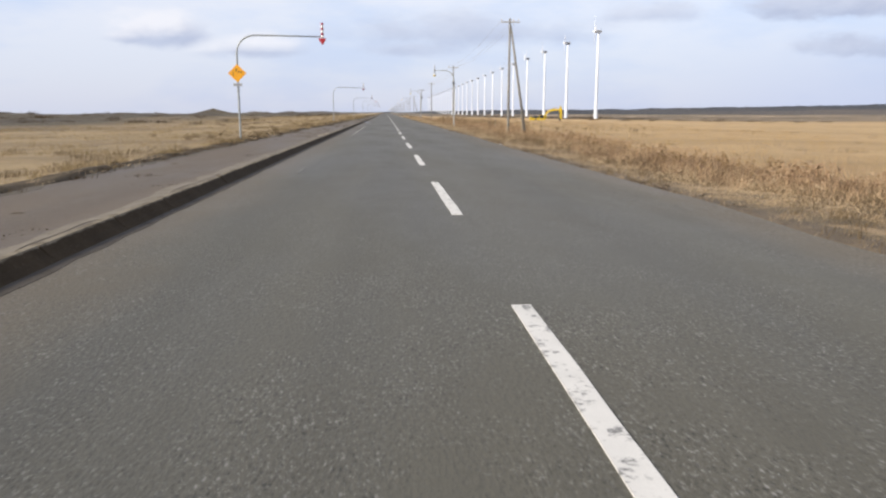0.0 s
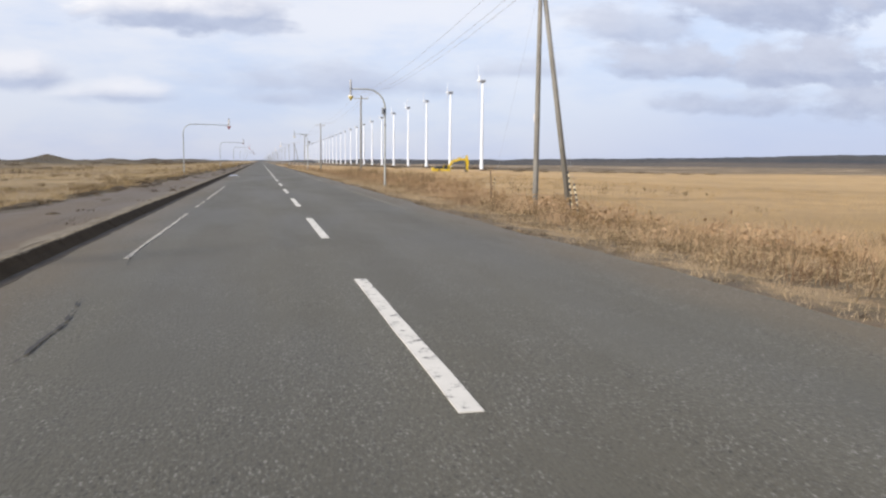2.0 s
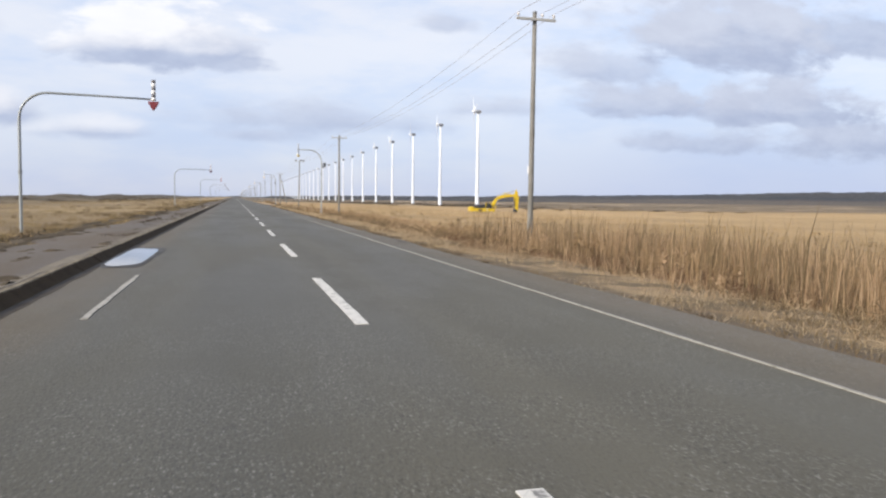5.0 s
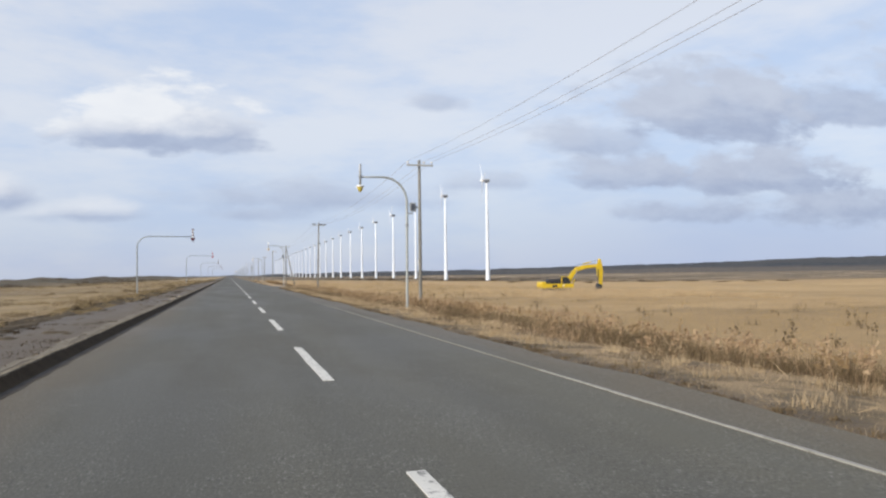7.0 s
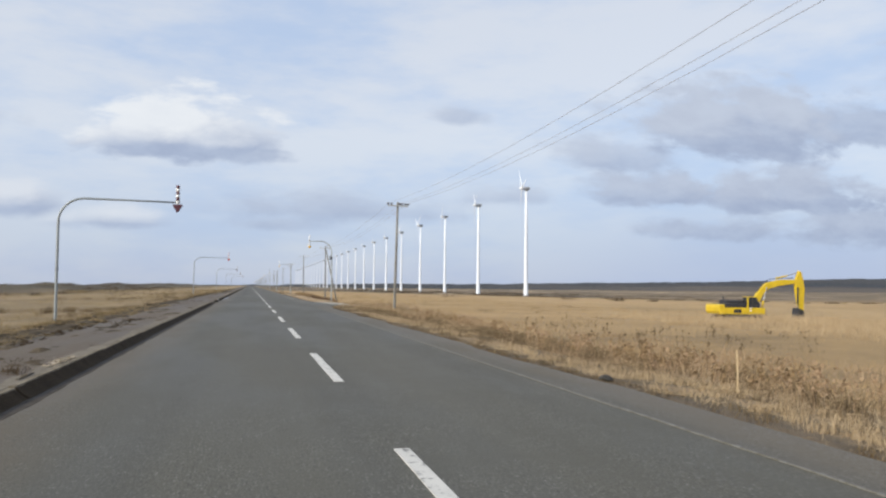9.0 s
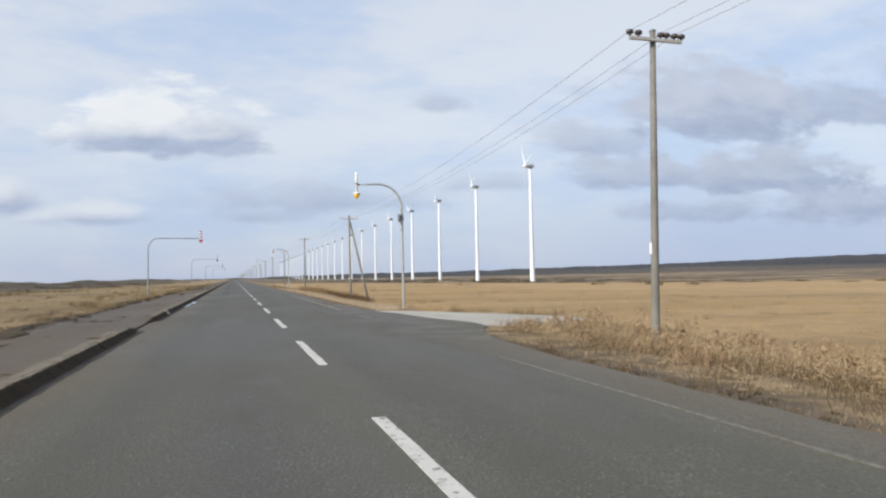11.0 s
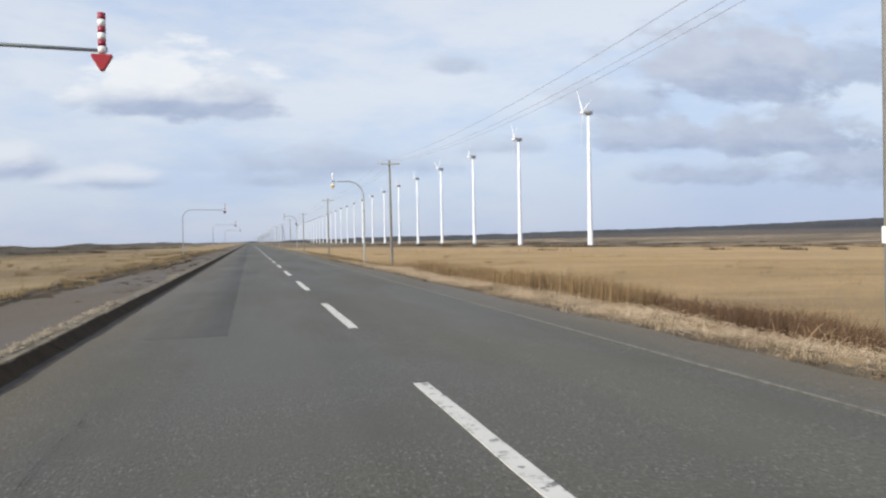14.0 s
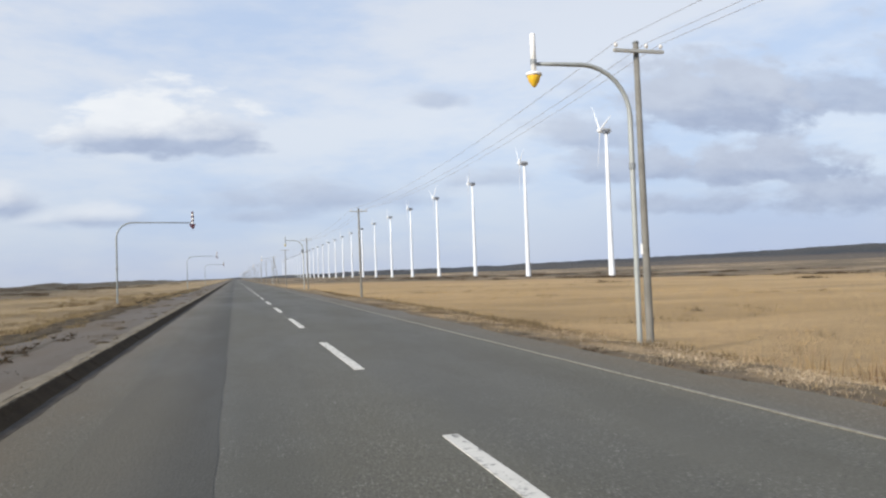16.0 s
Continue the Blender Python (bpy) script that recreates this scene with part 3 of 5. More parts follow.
# wooded ridge along the eastern horizon
azs = np.radians(np.arange(-6, 100, 0.12))
elev = np.interp(np.degrees(azs), [-6, -2, 3, 8, 15, 20, 28, 34, 45, 60, 75, 100], [-0.1, 0.0, 0.06, 0.2, 0.2, 0.30, 0.40, 0.52, 0.80, 0.9, 0.7, 0.5])
deg = np.degrees(azs)
elev = elev + (field(deg, deg * 0 + 3, 1.6, 11) - 0.5) * 0.09 + (field(deg, deg * 0 + 3, 0.35, 12) - 0.5) * 0.05 + (field(deg, deg * 0 + 3, 0.16, 13) - 0.5) * 0.03
hv = []
for rr, share in ((2300, -0.15), (2550, 0.22), (2750, 0.55), (3000, 1.0), (3200, 0.7), (3500, -0.2)):
    rough = (field(deg * 3, deg * 0 + rr, 1.0, int(rr)) - 0.5) * 4 if share not in (1.0, -0.15) else 0
    hz_ = np.where(share > 0, share * (1.5 + 3000 * np.tan(np.radians(elev)) + 6) - 6, -9) + rough
    hv.append(np.stack([rr * np.sin(azs), 150 + rr * np.cos(azs), hz_], -1))
hv = np.array(hv)
rows_, cols_ = hv.shape[:2]
q = (np.arange(rows_ - 1)[:, None] * cols_ + np.arange(cols_ - 1)[None, :]).ravel()
ridge = raw("backdrop", hv.reshape(-1, 3), np.stack([q, q + 1, q + cols_ + 1, q + cols_], 1), M["forest"], smooth=True)
tagged(ridge, "low dark wooded ridge along the horizon", "hills", kind="structure")

# ---- road ----
ROAD_END = 3000.0
ry = np.concatenate([np.arange(-60, 420, 1.0), np.arange(420, 1000, 20.0), np.arange(1000, ROAD_END + 1, 200.0)])
edge = EDGE_X + (field(ry, ry * 0, 3.1, 21) - 0.5) * 0.28 + (field(ry, ry * 0, 0.9, 22) - 0.5) * 0.12
flare = np.interp(ry, [216, 218.2, 219.3, 220.6, 222.2, 223.5, 225, 227, 229.5, 231.5, 234, 236], [0, 0.27, 0.34, 0.66, 1.2, 1.85, 1.65, 1.25, 1.0, 0.75, 0.2, 0])
edge = edge + np.where((ry > 216) & (ry < 236), flare, 0)
rv = []
for x, z in ((-4.4, -0.25), (-4.4, 0.0), (-2.0, 0.0), (0.0, 0.004), (2.5, 0.0)):
    rv.append(np.stack([ry * 0 + x, ry, ry * 0 + z], -1))
rv.append(np.stack([edge - 0.05, ry, -0.008 - 0.01 * np.maximum(edge - EDGE_X, 0)], -1))
rv.append(np.stack([edge, ry, -0.03 - 0.015 * np.maximum(edge - EDGE_X, 0)], -1))
rv.append(np.stack([edge + 0.05, ry, ry * 0 - 0.3], -1))
rv = np.array(rv)
rows_, cols_ = rv.shape[:2]
q = (np.arange(rows_ - 1)[:, None] * cols_ + np.arange(cols_ - 1)[None, :]).ravel()
road = raw("road", rv.reshape(-1, 3), np.stack([q, q + cols_, q + cols_ + 1, q + 1], 1), M["asphalt"])
tagged(road, "straight two-lane road of worn grey asphalt", "road", kind="structure")


def strip(name, mat, x0, x1, y0, y1, z=0.006, ragged=0.0, step=1.0, parent=None, seed=1):
    """A thin flat layer on the road, its long edges a little ragged."""
    ys = np.append(np.arange(y0, y1, step), y1)
    a = x0 + (field(ys, ys * 0, 0.7, seed) - 0.5) * ragged
    b = x1 + (field(ys, ys * 0 + 9, 0.7, seed + 1) - 0.5) * ragged
    n = len(ys)
    v = np.concatenate([np.stack([a, ys, ys * 0 + z], -1), np.stack([b, ys, ys * 0 + z], -1), np.stack([a, ys, ys * 0 - 0.01], -1), np.stack([b, ys, ys * 0 - 0.01], -1)])
    i = np.arange(n - 1)
    f = np.concatenate([np.stack([i, i + n, i + n + 1, i + 1], 1), np.stack([i + 1, i + 2 * n + 1, i + 2 * n, i], 1), np.stack([i + n, i + 3 * n, i + 3 * n + 1, i + n + 1], 1),
                        [[0, 2 * n, 3 * n, n], [n - 1, 2 * n - 1, 4 * n - 1, 3 * n - 1]]])
    return raw(name, v, f, mat, parent)


strip("asphalt_patch", M["patch"], -3.2, -2.00, 274.8, 900, 0.0035, 0.05, 0.5, road, 33)
for a, b, kind_ in ((53.2, 86, "faint"), (86, 135, "crisp"), (135, 166, "edge"), (166, 215, "faint"), (228.2, 230.4, "edge"), (236, 267, "crisp"), (267, 304, "faint"), (304, 900, "edge")):
    strip("edge_line", M[kind_ + "_line"], 3.162, 3.205, a, b, 0.009, 0.022, 0.25 if b < 400 else 0.5, road, 35 + int(a))
for a, b in ((12.5, 14.2), (42.5, 52), (54.8, 55.9), (56.4, 56.8), (57.5, 58.3), (59.5, 73.5), (96, 101)):
    strip("edge_line", M["left_line" if a > 20 else "faint_line"], -3.125, -3.05, a, b, 0.010, 0.035, 0.25, road, 39 + int(a))

# centre line: painted bars of five metres every ten metres
dash = strip("centre_dash", M["white_line"], -0.078, 0.078, -5, 0, 0.012, 0.012, 0.1, road, 51)
for i in range(-5, 75):
    if i:
        d = new("centre_dash", dash.data)
        d.parent = road
        d.location = (0, 10 * i, 0)
fv, ff = [], []
for i in range(75, 280):
    s = len(fv)
    fv += [(-0.078, 10 * i - 5, 0.012), (0.078, 10 * i - 5, 0.012), (0.078, 10 * i, 0.012), (-0.078, 10 * i, 0.012)]
    ff.append((s, s + 1, s + 2, s + 3))
tagged(raw("far_dashes", fv, ff, M["white_line"], road), kind="stuff")


def crack(x, y, heading, length, width, seed, bend=0.35, z=0.0135, parent=None):
    """A wandering crack in the asphalt."""
    rng = random.Random(seed)
    pts, a = [(x, y)], heading
    for _ in range(int(length / 0.12)):
        a += rng.uniform(-bend, bend) + (heading - a) * 0.3
        x, y = x + 0.12 * math.sin(a), y + 0.12 * math.cos(a)
        pts.append((x, y))
    v, f = [], []
    for i, (px, py) in enumerate(pts):
        w = 0.55 * width * rng.uniform(0.15, 1.0) * (rng.random() > 0.22) * min(1, i / 4 + 0.1, (len(pts) - 1 - i) / 4 + 0.1)
        v += [(px - w, py, z), (px + w, py, z)]
        if i:
            s = 2 * i
            f.append((s - 2, s - 1, s + 1, s))
    raw("crack", v, f, M["crack"], parent or road)


for i, (x, y, h, n, w) in enumerate(((-2.87, 36.6, 0.0, 2.8, 0.042), (-2.9, 28.2, 0.1, 0.9, 0.03), (-2.88, 33.0, 0.0, 1.6, 0.02), (-2.9, 41.5, -0.1, 2.0, 0.02),
                                     (-2.95, 227.2, -0.02, 1.3, 0.03), (-3.12, 230.3, 0.03, 0.9, 0.025), (-3.0, 257.4, -0.02, 4.0, 0.010), (-3.0, 267.0, 0.0, 4.4, 0.011), (-3.1, 237, 0.0, 6, 0.012),
                                     (-3.2, 160, 0.1, 5, 0.012), (-3.3, 190, 0.0, 5, 0.012), (-2.9, 15, 0.0, 4, 0.012), (-3.6, 272, 1.2, 0.9, 0.02))):
    crack(x, y, h, n, w, 70 + i, 0.12)

# dark curved tyre mark across both lanes
v, f = [], []
for i in range(61):
    u = i / 60
    x = -2.6 + 5.6 * u
    y = 287.4 + 1.75 * math.sin(min(1, u * 1.25) * math.pi / 2) - 0.35 * u * u
    w = (0.085 + 0.03 * math.sin(9 * u)) * min(1, 6 * u + 0.1, 6 * (1 - u) + 0.1)
    v += [(x, y - w, 0.005), (x, y + w, 0.005)]
    if i:
        f.append((2 * i - 2, 2 * i - 1, 2 * i + 1, 2 * i))
raw("tyre_mark", v, f, M["tyre_mark"], road)

# ---- footway and kerb ----
fy = np.concatenate([np.arange(-60, 420, 1.5), np.arange(420, ROAD_END + 1, 60.0)])
fe = FOOT_X + (field(fy, fy * 0, 4.0, 61) - 0.5) * 0.3
fv = [np.stack([fy * 0 - 4.40, fy, fy * 0 - 0.2], -1), np.stack([fy * 0 - 4.40, fy, fy * 0 + 0.152], -1), np.stack([fy * 0 - 5.6, fy, 0.15 + (field(fy, fy * 0, 2.0, 62) - 0.5) * 0.006], -1),
      np.stack([fe, fy, fy * 0 + 0.145], -1), np.stack([fe - 0.02, fy, fy * 0 - 0.2], -1)]
fv = np.array(fv)
dip = np.interp(fy, [225.2, 226.4, 230.6, 231.6], [0, 1, 1, 0])
fv[1, :, 2] -= 0.115 * dip
fv[2, :, 2] -= 0.06 * dip
rows_, cols_ = fv.shape[:2]
q = (np.arange(rows_ - 1)[:, None] * cols_ + np.arange(cols_ - 1)[None, :]).ravel()
footway = raw("pavement", fv.reshape(-1, 3), np.stack([q, q + 1, q + cols_ + 1, q + cols_], 1), M["footway"])
tagged(footway, "cracked sandy asphalt footway behind the kerb", "footway", kind="structure")

for i, (x, y, h, n, w) in enumerate(((-6.45, 20.0, 0.01, 9.0, 0.03), (-6.5, 30.5, 0.02, 7.0, 0.025), (-5.3, 44.0, 0.03, 5.0, 0.02), (-5.9, 96.0, 0.0, 6.0, 0.02), (-5.4, 240.0, 0.02, 8.0, 0.015))):
    crack(x, y, h, n, w, 95 + i, 0.12, 0.156, footway)

kerb = thing("kerb", "weathered grey concrete kerb along the road, shade painted into its dark face", "kerb", kind="structure")
KERB_OUT = [(0.15, -0.1), (0.15, 0.004), (0.12, 0.022), (0.05, 0.070), (-0.02, 0.145), (-0.032, 0.163), (-0.10, 0.168), (-0.11, 0.158), (-0.11, -0.1)]


def kerb_stone(length, drop=(0.0, 0.0)):
    bm = bmesh.new()
    ends = []
    for y, d in ((0.008, drop[0]), (length - 0.008, drop[1])):
        ends.append([bm.verts.new((x, y, z - d if z > 0 else z)) for x, z in KERB_OUT])
    n = len(KERB_OUT)
    for i in range(n):
        bm.faces.new((ends[0][i], ends[1][i], ends[1][(i + 1) % n], ends[0][(i + 1) % n]))
    bm.faces.new(ends[0])
    bm.faces.new(ends[1][::-1])
    bmesh.ops.recalc_face_normals(bm, faces=bm.faces[:])
    return bm


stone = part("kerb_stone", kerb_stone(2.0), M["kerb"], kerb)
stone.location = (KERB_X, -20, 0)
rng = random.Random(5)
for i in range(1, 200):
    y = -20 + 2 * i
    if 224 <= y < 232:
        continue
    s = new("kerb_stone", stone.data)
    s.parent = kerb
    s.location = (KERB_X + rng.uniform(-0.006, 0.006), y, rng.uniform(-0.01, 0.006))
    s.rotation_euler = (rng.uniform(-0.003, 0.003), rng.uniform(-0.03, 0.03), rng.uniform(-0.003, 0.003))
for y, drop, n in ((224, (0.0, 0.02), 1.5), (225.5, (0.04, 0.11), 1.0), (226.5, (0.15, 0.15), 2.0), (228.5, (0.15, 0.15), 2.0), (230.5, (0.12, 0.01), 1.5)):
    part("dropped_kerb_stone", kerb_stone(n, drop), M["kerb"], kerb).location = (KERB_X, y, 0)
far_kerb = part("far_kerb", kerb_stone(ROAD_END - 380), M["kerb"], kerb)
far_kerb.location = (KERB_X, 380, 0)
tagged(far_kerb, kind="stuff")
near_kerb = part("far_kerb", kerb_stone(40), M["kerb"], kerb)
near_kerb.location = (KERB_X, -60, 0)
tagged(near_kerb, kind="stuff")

# concrete edging behind the footway, low and half buried
edging = strip("edging", M["kerb"], FOOT_X - 0.12, FOOT_X, 232, 300, 0.19, 0.05, 0.5, None, 63)
tagged(edging, "half-buried concrete edging of the footway", "edging", kind="structure")

# pale concrete farm entrance on the east side
xs = np.linspace(4.25, 13.8, 20)
av = []
for j, x in enumerate(xs):
    for i in range(14):
        u = i / 13
        near = float(lane_near(x))
        y = near + (234.7 - near) * u
        xa = x + (field(np.array([y]), np.array([x]), 0.8, 64)[0] - 0.5) * 0.3 * (j == 0)
        ya = y + (field(np.array([x]), np.array([y]), 1.1, 65)[0] - 0.5) * 0.5 * (i in (0, 13))
        av.append((xa, ya, float(entrance_z(xa)) + 0.012))
af = [(j * 14 + i, j * 14 + 14 + i, j * 14 + 15 + i, j * 14 + 1 + i) for j in range(19) for i in range(13)]
apron = raw("field_entrance", av, af, M["concrete"])
tagged(apron, "pale dusty concrete field entrance beside the road", "entrance", kind="structure")


def blob(name, mat, cx, cy, rx, ry_, z, seed, power=2.0, parent=None, uneven=1.0):
    """A flat puddle or stain with an uneven outline."""
    rng = random.Random(seed)
    ph = [rng.uniform(0, 6.3) for _ in range(4)]
    v = [(cx, cy, z)]
    n = 48
    for i in range(n):
        a = 2 * math.pi * i / n
        c, s = math.cos(a), math.sin(a)
        r = (abs(c) ** power + abs(s) ** power) ** (-1 / power)
        r *= 1 + uneven * (0.10 * math.sin(3 * a + ph[0]) + 0.07 * math.sin(5 * a + ph[1]) + 0.04 * math.sin(11 * a + ph[2]))
        v.append((cx + rx * r * c, cy + ry_ * r * s, z))
    return raw(name, v, [(0, 1 + i, 1 + (i + 1) % n) for i in range(n)], mat, parent)


for cx, cy, rx, ry_, pw, seed, un in ((-3.68, 105.6, 0.36, 2.6, 5.0, 3, 0.3), (-3.97, 252.3, 0.23, 1.8, 2.2, 5, 0.8), (-4.02, 247.7, 0.12, 2.1, 2.0, 8, 2.2)):
    puddle = blob("puddle", M["water"], cx, cy, rx, ry_, 0.0125, seed, pw, None, un)
    tagged(puddle, "shallow rainwater puddle beside the kerb", "puddle", "puddles")
    blob("wet_margin", M["mud"], cx + 0.02, cy + 0.1, rx * 1.28, ry_ * 1.18, 0.0085, seed + 20, pw, road, un)
# silt at the kerb foot, doubling as a painted band of kerb shadow
for a, b, i in ((-60, 226, 0), (231, 330, 1), (330, 900, 2)):
    strip("gutter_silt", M["shade_silt"], KERB_X - 0.05, KERB_X + 0.30, a, b, 0.0035, 0.05, 0.2 if b < 400 else 1.0, road, 81 + 2 * i)
blob("wet_margin", M["mud"], 4.02, 111.2, 0.10, 0.8, 0.012, 44, 2.0, road)


rng = random.Random(21)
# soil and sand drifted along the footway
strip("soil_margin", M["soil"], -7.35, -6.92, -60, 234, 0.1495, 0.35, 0.2, footway, 45)
strip("soil_margin", M["soil"], -7.35, -6.95, 278, 900, 0.1495, 0.45, 0.2, footway, 47)
for x, y, a, b in ((-5.95, 272.6, 0.07, 2.4), (-5.85, 275.0, 0.05, 1.0), (-6.0, 168.5, 0.06, 1.6), (-6.3, 172.0, 0.07, 2.4), (-6.5, 186.0, 0.16, 5.0), (-5.7, 190.0, 0.10, 3.5),
                   (-6.2, 31.0, 0.10, 0.8), (-5.2, 39.0, 0.08, 1.2), (-6.4, 300.0, 0.14, 3.5), (-6.2, 309.0, 0.2, 4.0), (-5.9, 318.0, 0.14, 5.0), (-6.3, 70.0, 0.12, 2.6),
                   (-6.6, 84.0, 0.2, 4.0), (-5.6, 128.0, 0.1, 3.0), (-6.5, 142.0, 0.16, 4.0)):
    blob("soil_drift", M["soil"], x, y, a, b, 0.1545, int(400 + y), 2.0, footway, 2.6)


def soil_cover(y):
    return np.interp(y, [-60, 20, 34, 60, 95, 110, 212, 226, 227, 234, 268, 280, 292, 420], [0.02, 0.05, 0.25, 0.3, 0.45, 0.7, 0.7, 0.4, 0.0, 0.0, 0.0, 0.2, 0.6, 0.7])


# lumpy soil and rotted leaves that have crept over the footway, higher towards its far edge
sxs = np.linspace(-7.2, -4.52, 36)
sys_ = np.concatenate([np.arange(-12, 420, 0.16)])
SX, SY = np.meshgrid(sxs, sys_)
lump = 0.45 * field(SX * 1.3, SY * 0.35, 0.55, 17) + 0.32 * field(SX, SY * 0.5, 0.25, 18) + 0.23 * field(SX, SY, 0.15, 19)
creep = 0.36 * smooth2(-SX, 6.3, 6.95) * (0.35 + 0.65 * smooth2(soil_cover(SY), 0.1, 0.6)) + 0.05 * smooth2(SX, -5.0, -4.55)
hgt = np.clip((lump + creep - (0.84 - 0.20 * soil_cover(SY))) * 0.34, -0.02, 0.055) - 0.004
hgt = np.where((SY > 224.6) & (SY < 232.4), -0.16, hgt)
q = (np.arange(len(sys_) - 1)[:, None] * len(sxs) + np.arange(len(sxs) - 1)[None, :]).ravel()
flat_h = hgt.ravel()
q = q[np.maximum.reduce([flat_h[q], flat_h[q + 1], flat_h[q + len(sxs)], flat_h[q + len(sxs) + 1]]) > -0.006]
crust = raw("soil_crust", np.stack([SX, SY, 0.151 + hgt], -1).reshape(-1, 3), np.stack([q, q + 1, q + len(sxs) + 1, q + len(sxs)], 1), M["crust"], None, True)
tagged(crust, "lumpy brown soil and dead leaves lying over the footway", "soil", kind="stuff")

for a, b in ((-20, 224), (233, 420)):
    strip("sand_margin", M["pale_soil"], -4.64, -4.42, a, b, 0.1575, 0.20, 0.15, footway, 49 + int(b))

# raised turf edge behind the footway, cut off ragged
txs = np.linspace(-7.95, -6.98, 12)
tys = np.arange(-12, 420, 0.2)
TX, TY = np.meshgrid(txs, tys)
cut = -7.12 + (field(TY * 0 + 2, TY, 1.9, 25) - 0.5) * 0.34 + (field(TY * 0 + 5, TY, 0.5, 26) - 0.5) * 0.14
tall = 0.02 + 0.07 * field(TY * 0 + 8, TY, 2.7, 27) + 0.05 * field(TX, TY, 0.35, 28)
TZ = np.where(TX < cut, 0.13 + tall * smooth2(cut - TX, 0.0, 0.14) * (1 - smooth2(-TX, 7.45, 7.95)), 0.12)
q = (np.arange(len(tys) - 1)[:, None] * len(txs) + np.arange(len(txs) - 1)[None, :]).ravel()
turf = raw("turf_edge", np.stack([TX, TY, TZ], -1).reshape(-1, 3), np.stack([q, q + 1, q + len(txs) + 1, q + len(txs)], 1), M["crust"], None, True)
tagged(turf, "ragged dark edge of turf and soil behind the footway", "turf", kind="stuff")

# ---- roadside delineator signs ----
def bent_post(x_post, z_bend, radius, x_end, z_drop=0.0):
    """Path of a post that bends over the road."""
    s = 1 if x_end > x_post else -1
    pts = [(x_post, 0, -0.8), (x_post, 0, 0.0), (x_post, 0, 2.5), (x_post, 0, z_bend)]
    for i in range(1, 9):
        a = math.pi / 2 * i / 8
        pts.append((x_post + s * radius * (1 - math.cos(a)), 0, z_bend + radius * math.sin(a)))
    pts.append(((x_post + s * radius + x_end) / 2, 0, z_bend + radius - z_drop * 0.4))
    pts.append((x_end, 0, z_bend + radius - z_drop))
    return pts


def west_sign(stripe="dark_red", head="red", stripe_label="dark red stripe", arrow_label="red arrow head"):
    """Bent post on the footway side, its arm with a red arrow over the kerb."""
    t = thing("delineator_sign", "bent grey steel post with " + arrow_label + " and banded tube", "road sign", "arrow delineators along the footway")
    path = bent_post(-9.5, 4.55, 1.05, -4.60, 0.06)
    radii = [0.060] * 4 + [0.050] * 8 + [0.042, 0.037]
    part("post", tube(path, radii, 12), M["galv"], t, smooth=True)
    part("collar", tube([(-9.5, 0, 2.42), (-9.5, 0, 2.56)], 0.075, 12), M["galv_dark"], t)
    for i in range(6):
        z0 = 5.47 + 0.14 * i
        part("stripe", tube([(-4.58, -0.05, z0), (-4.58, -0.05, z0 + 0.14)], 0.08, 12), M[stripe if i % 2 else "white"], t, stripe_label if i % 2 else "white stripe", True)
    part("bracket", boxed(-4.67, -4.49, -0.02, 0.06, 5.52, 5.62, 0.008), M["galv_dark"], t)
    part("arrow", prism([(-4.79, 5.44), (-4.37, 5.44), (-4.37, 5.39), (-4.545, 5.09), (-4.615, 5.09), (-4.79, 5.39)], -0.15, -0.03, 0.02), M[head], t, arrow_label)
    return t


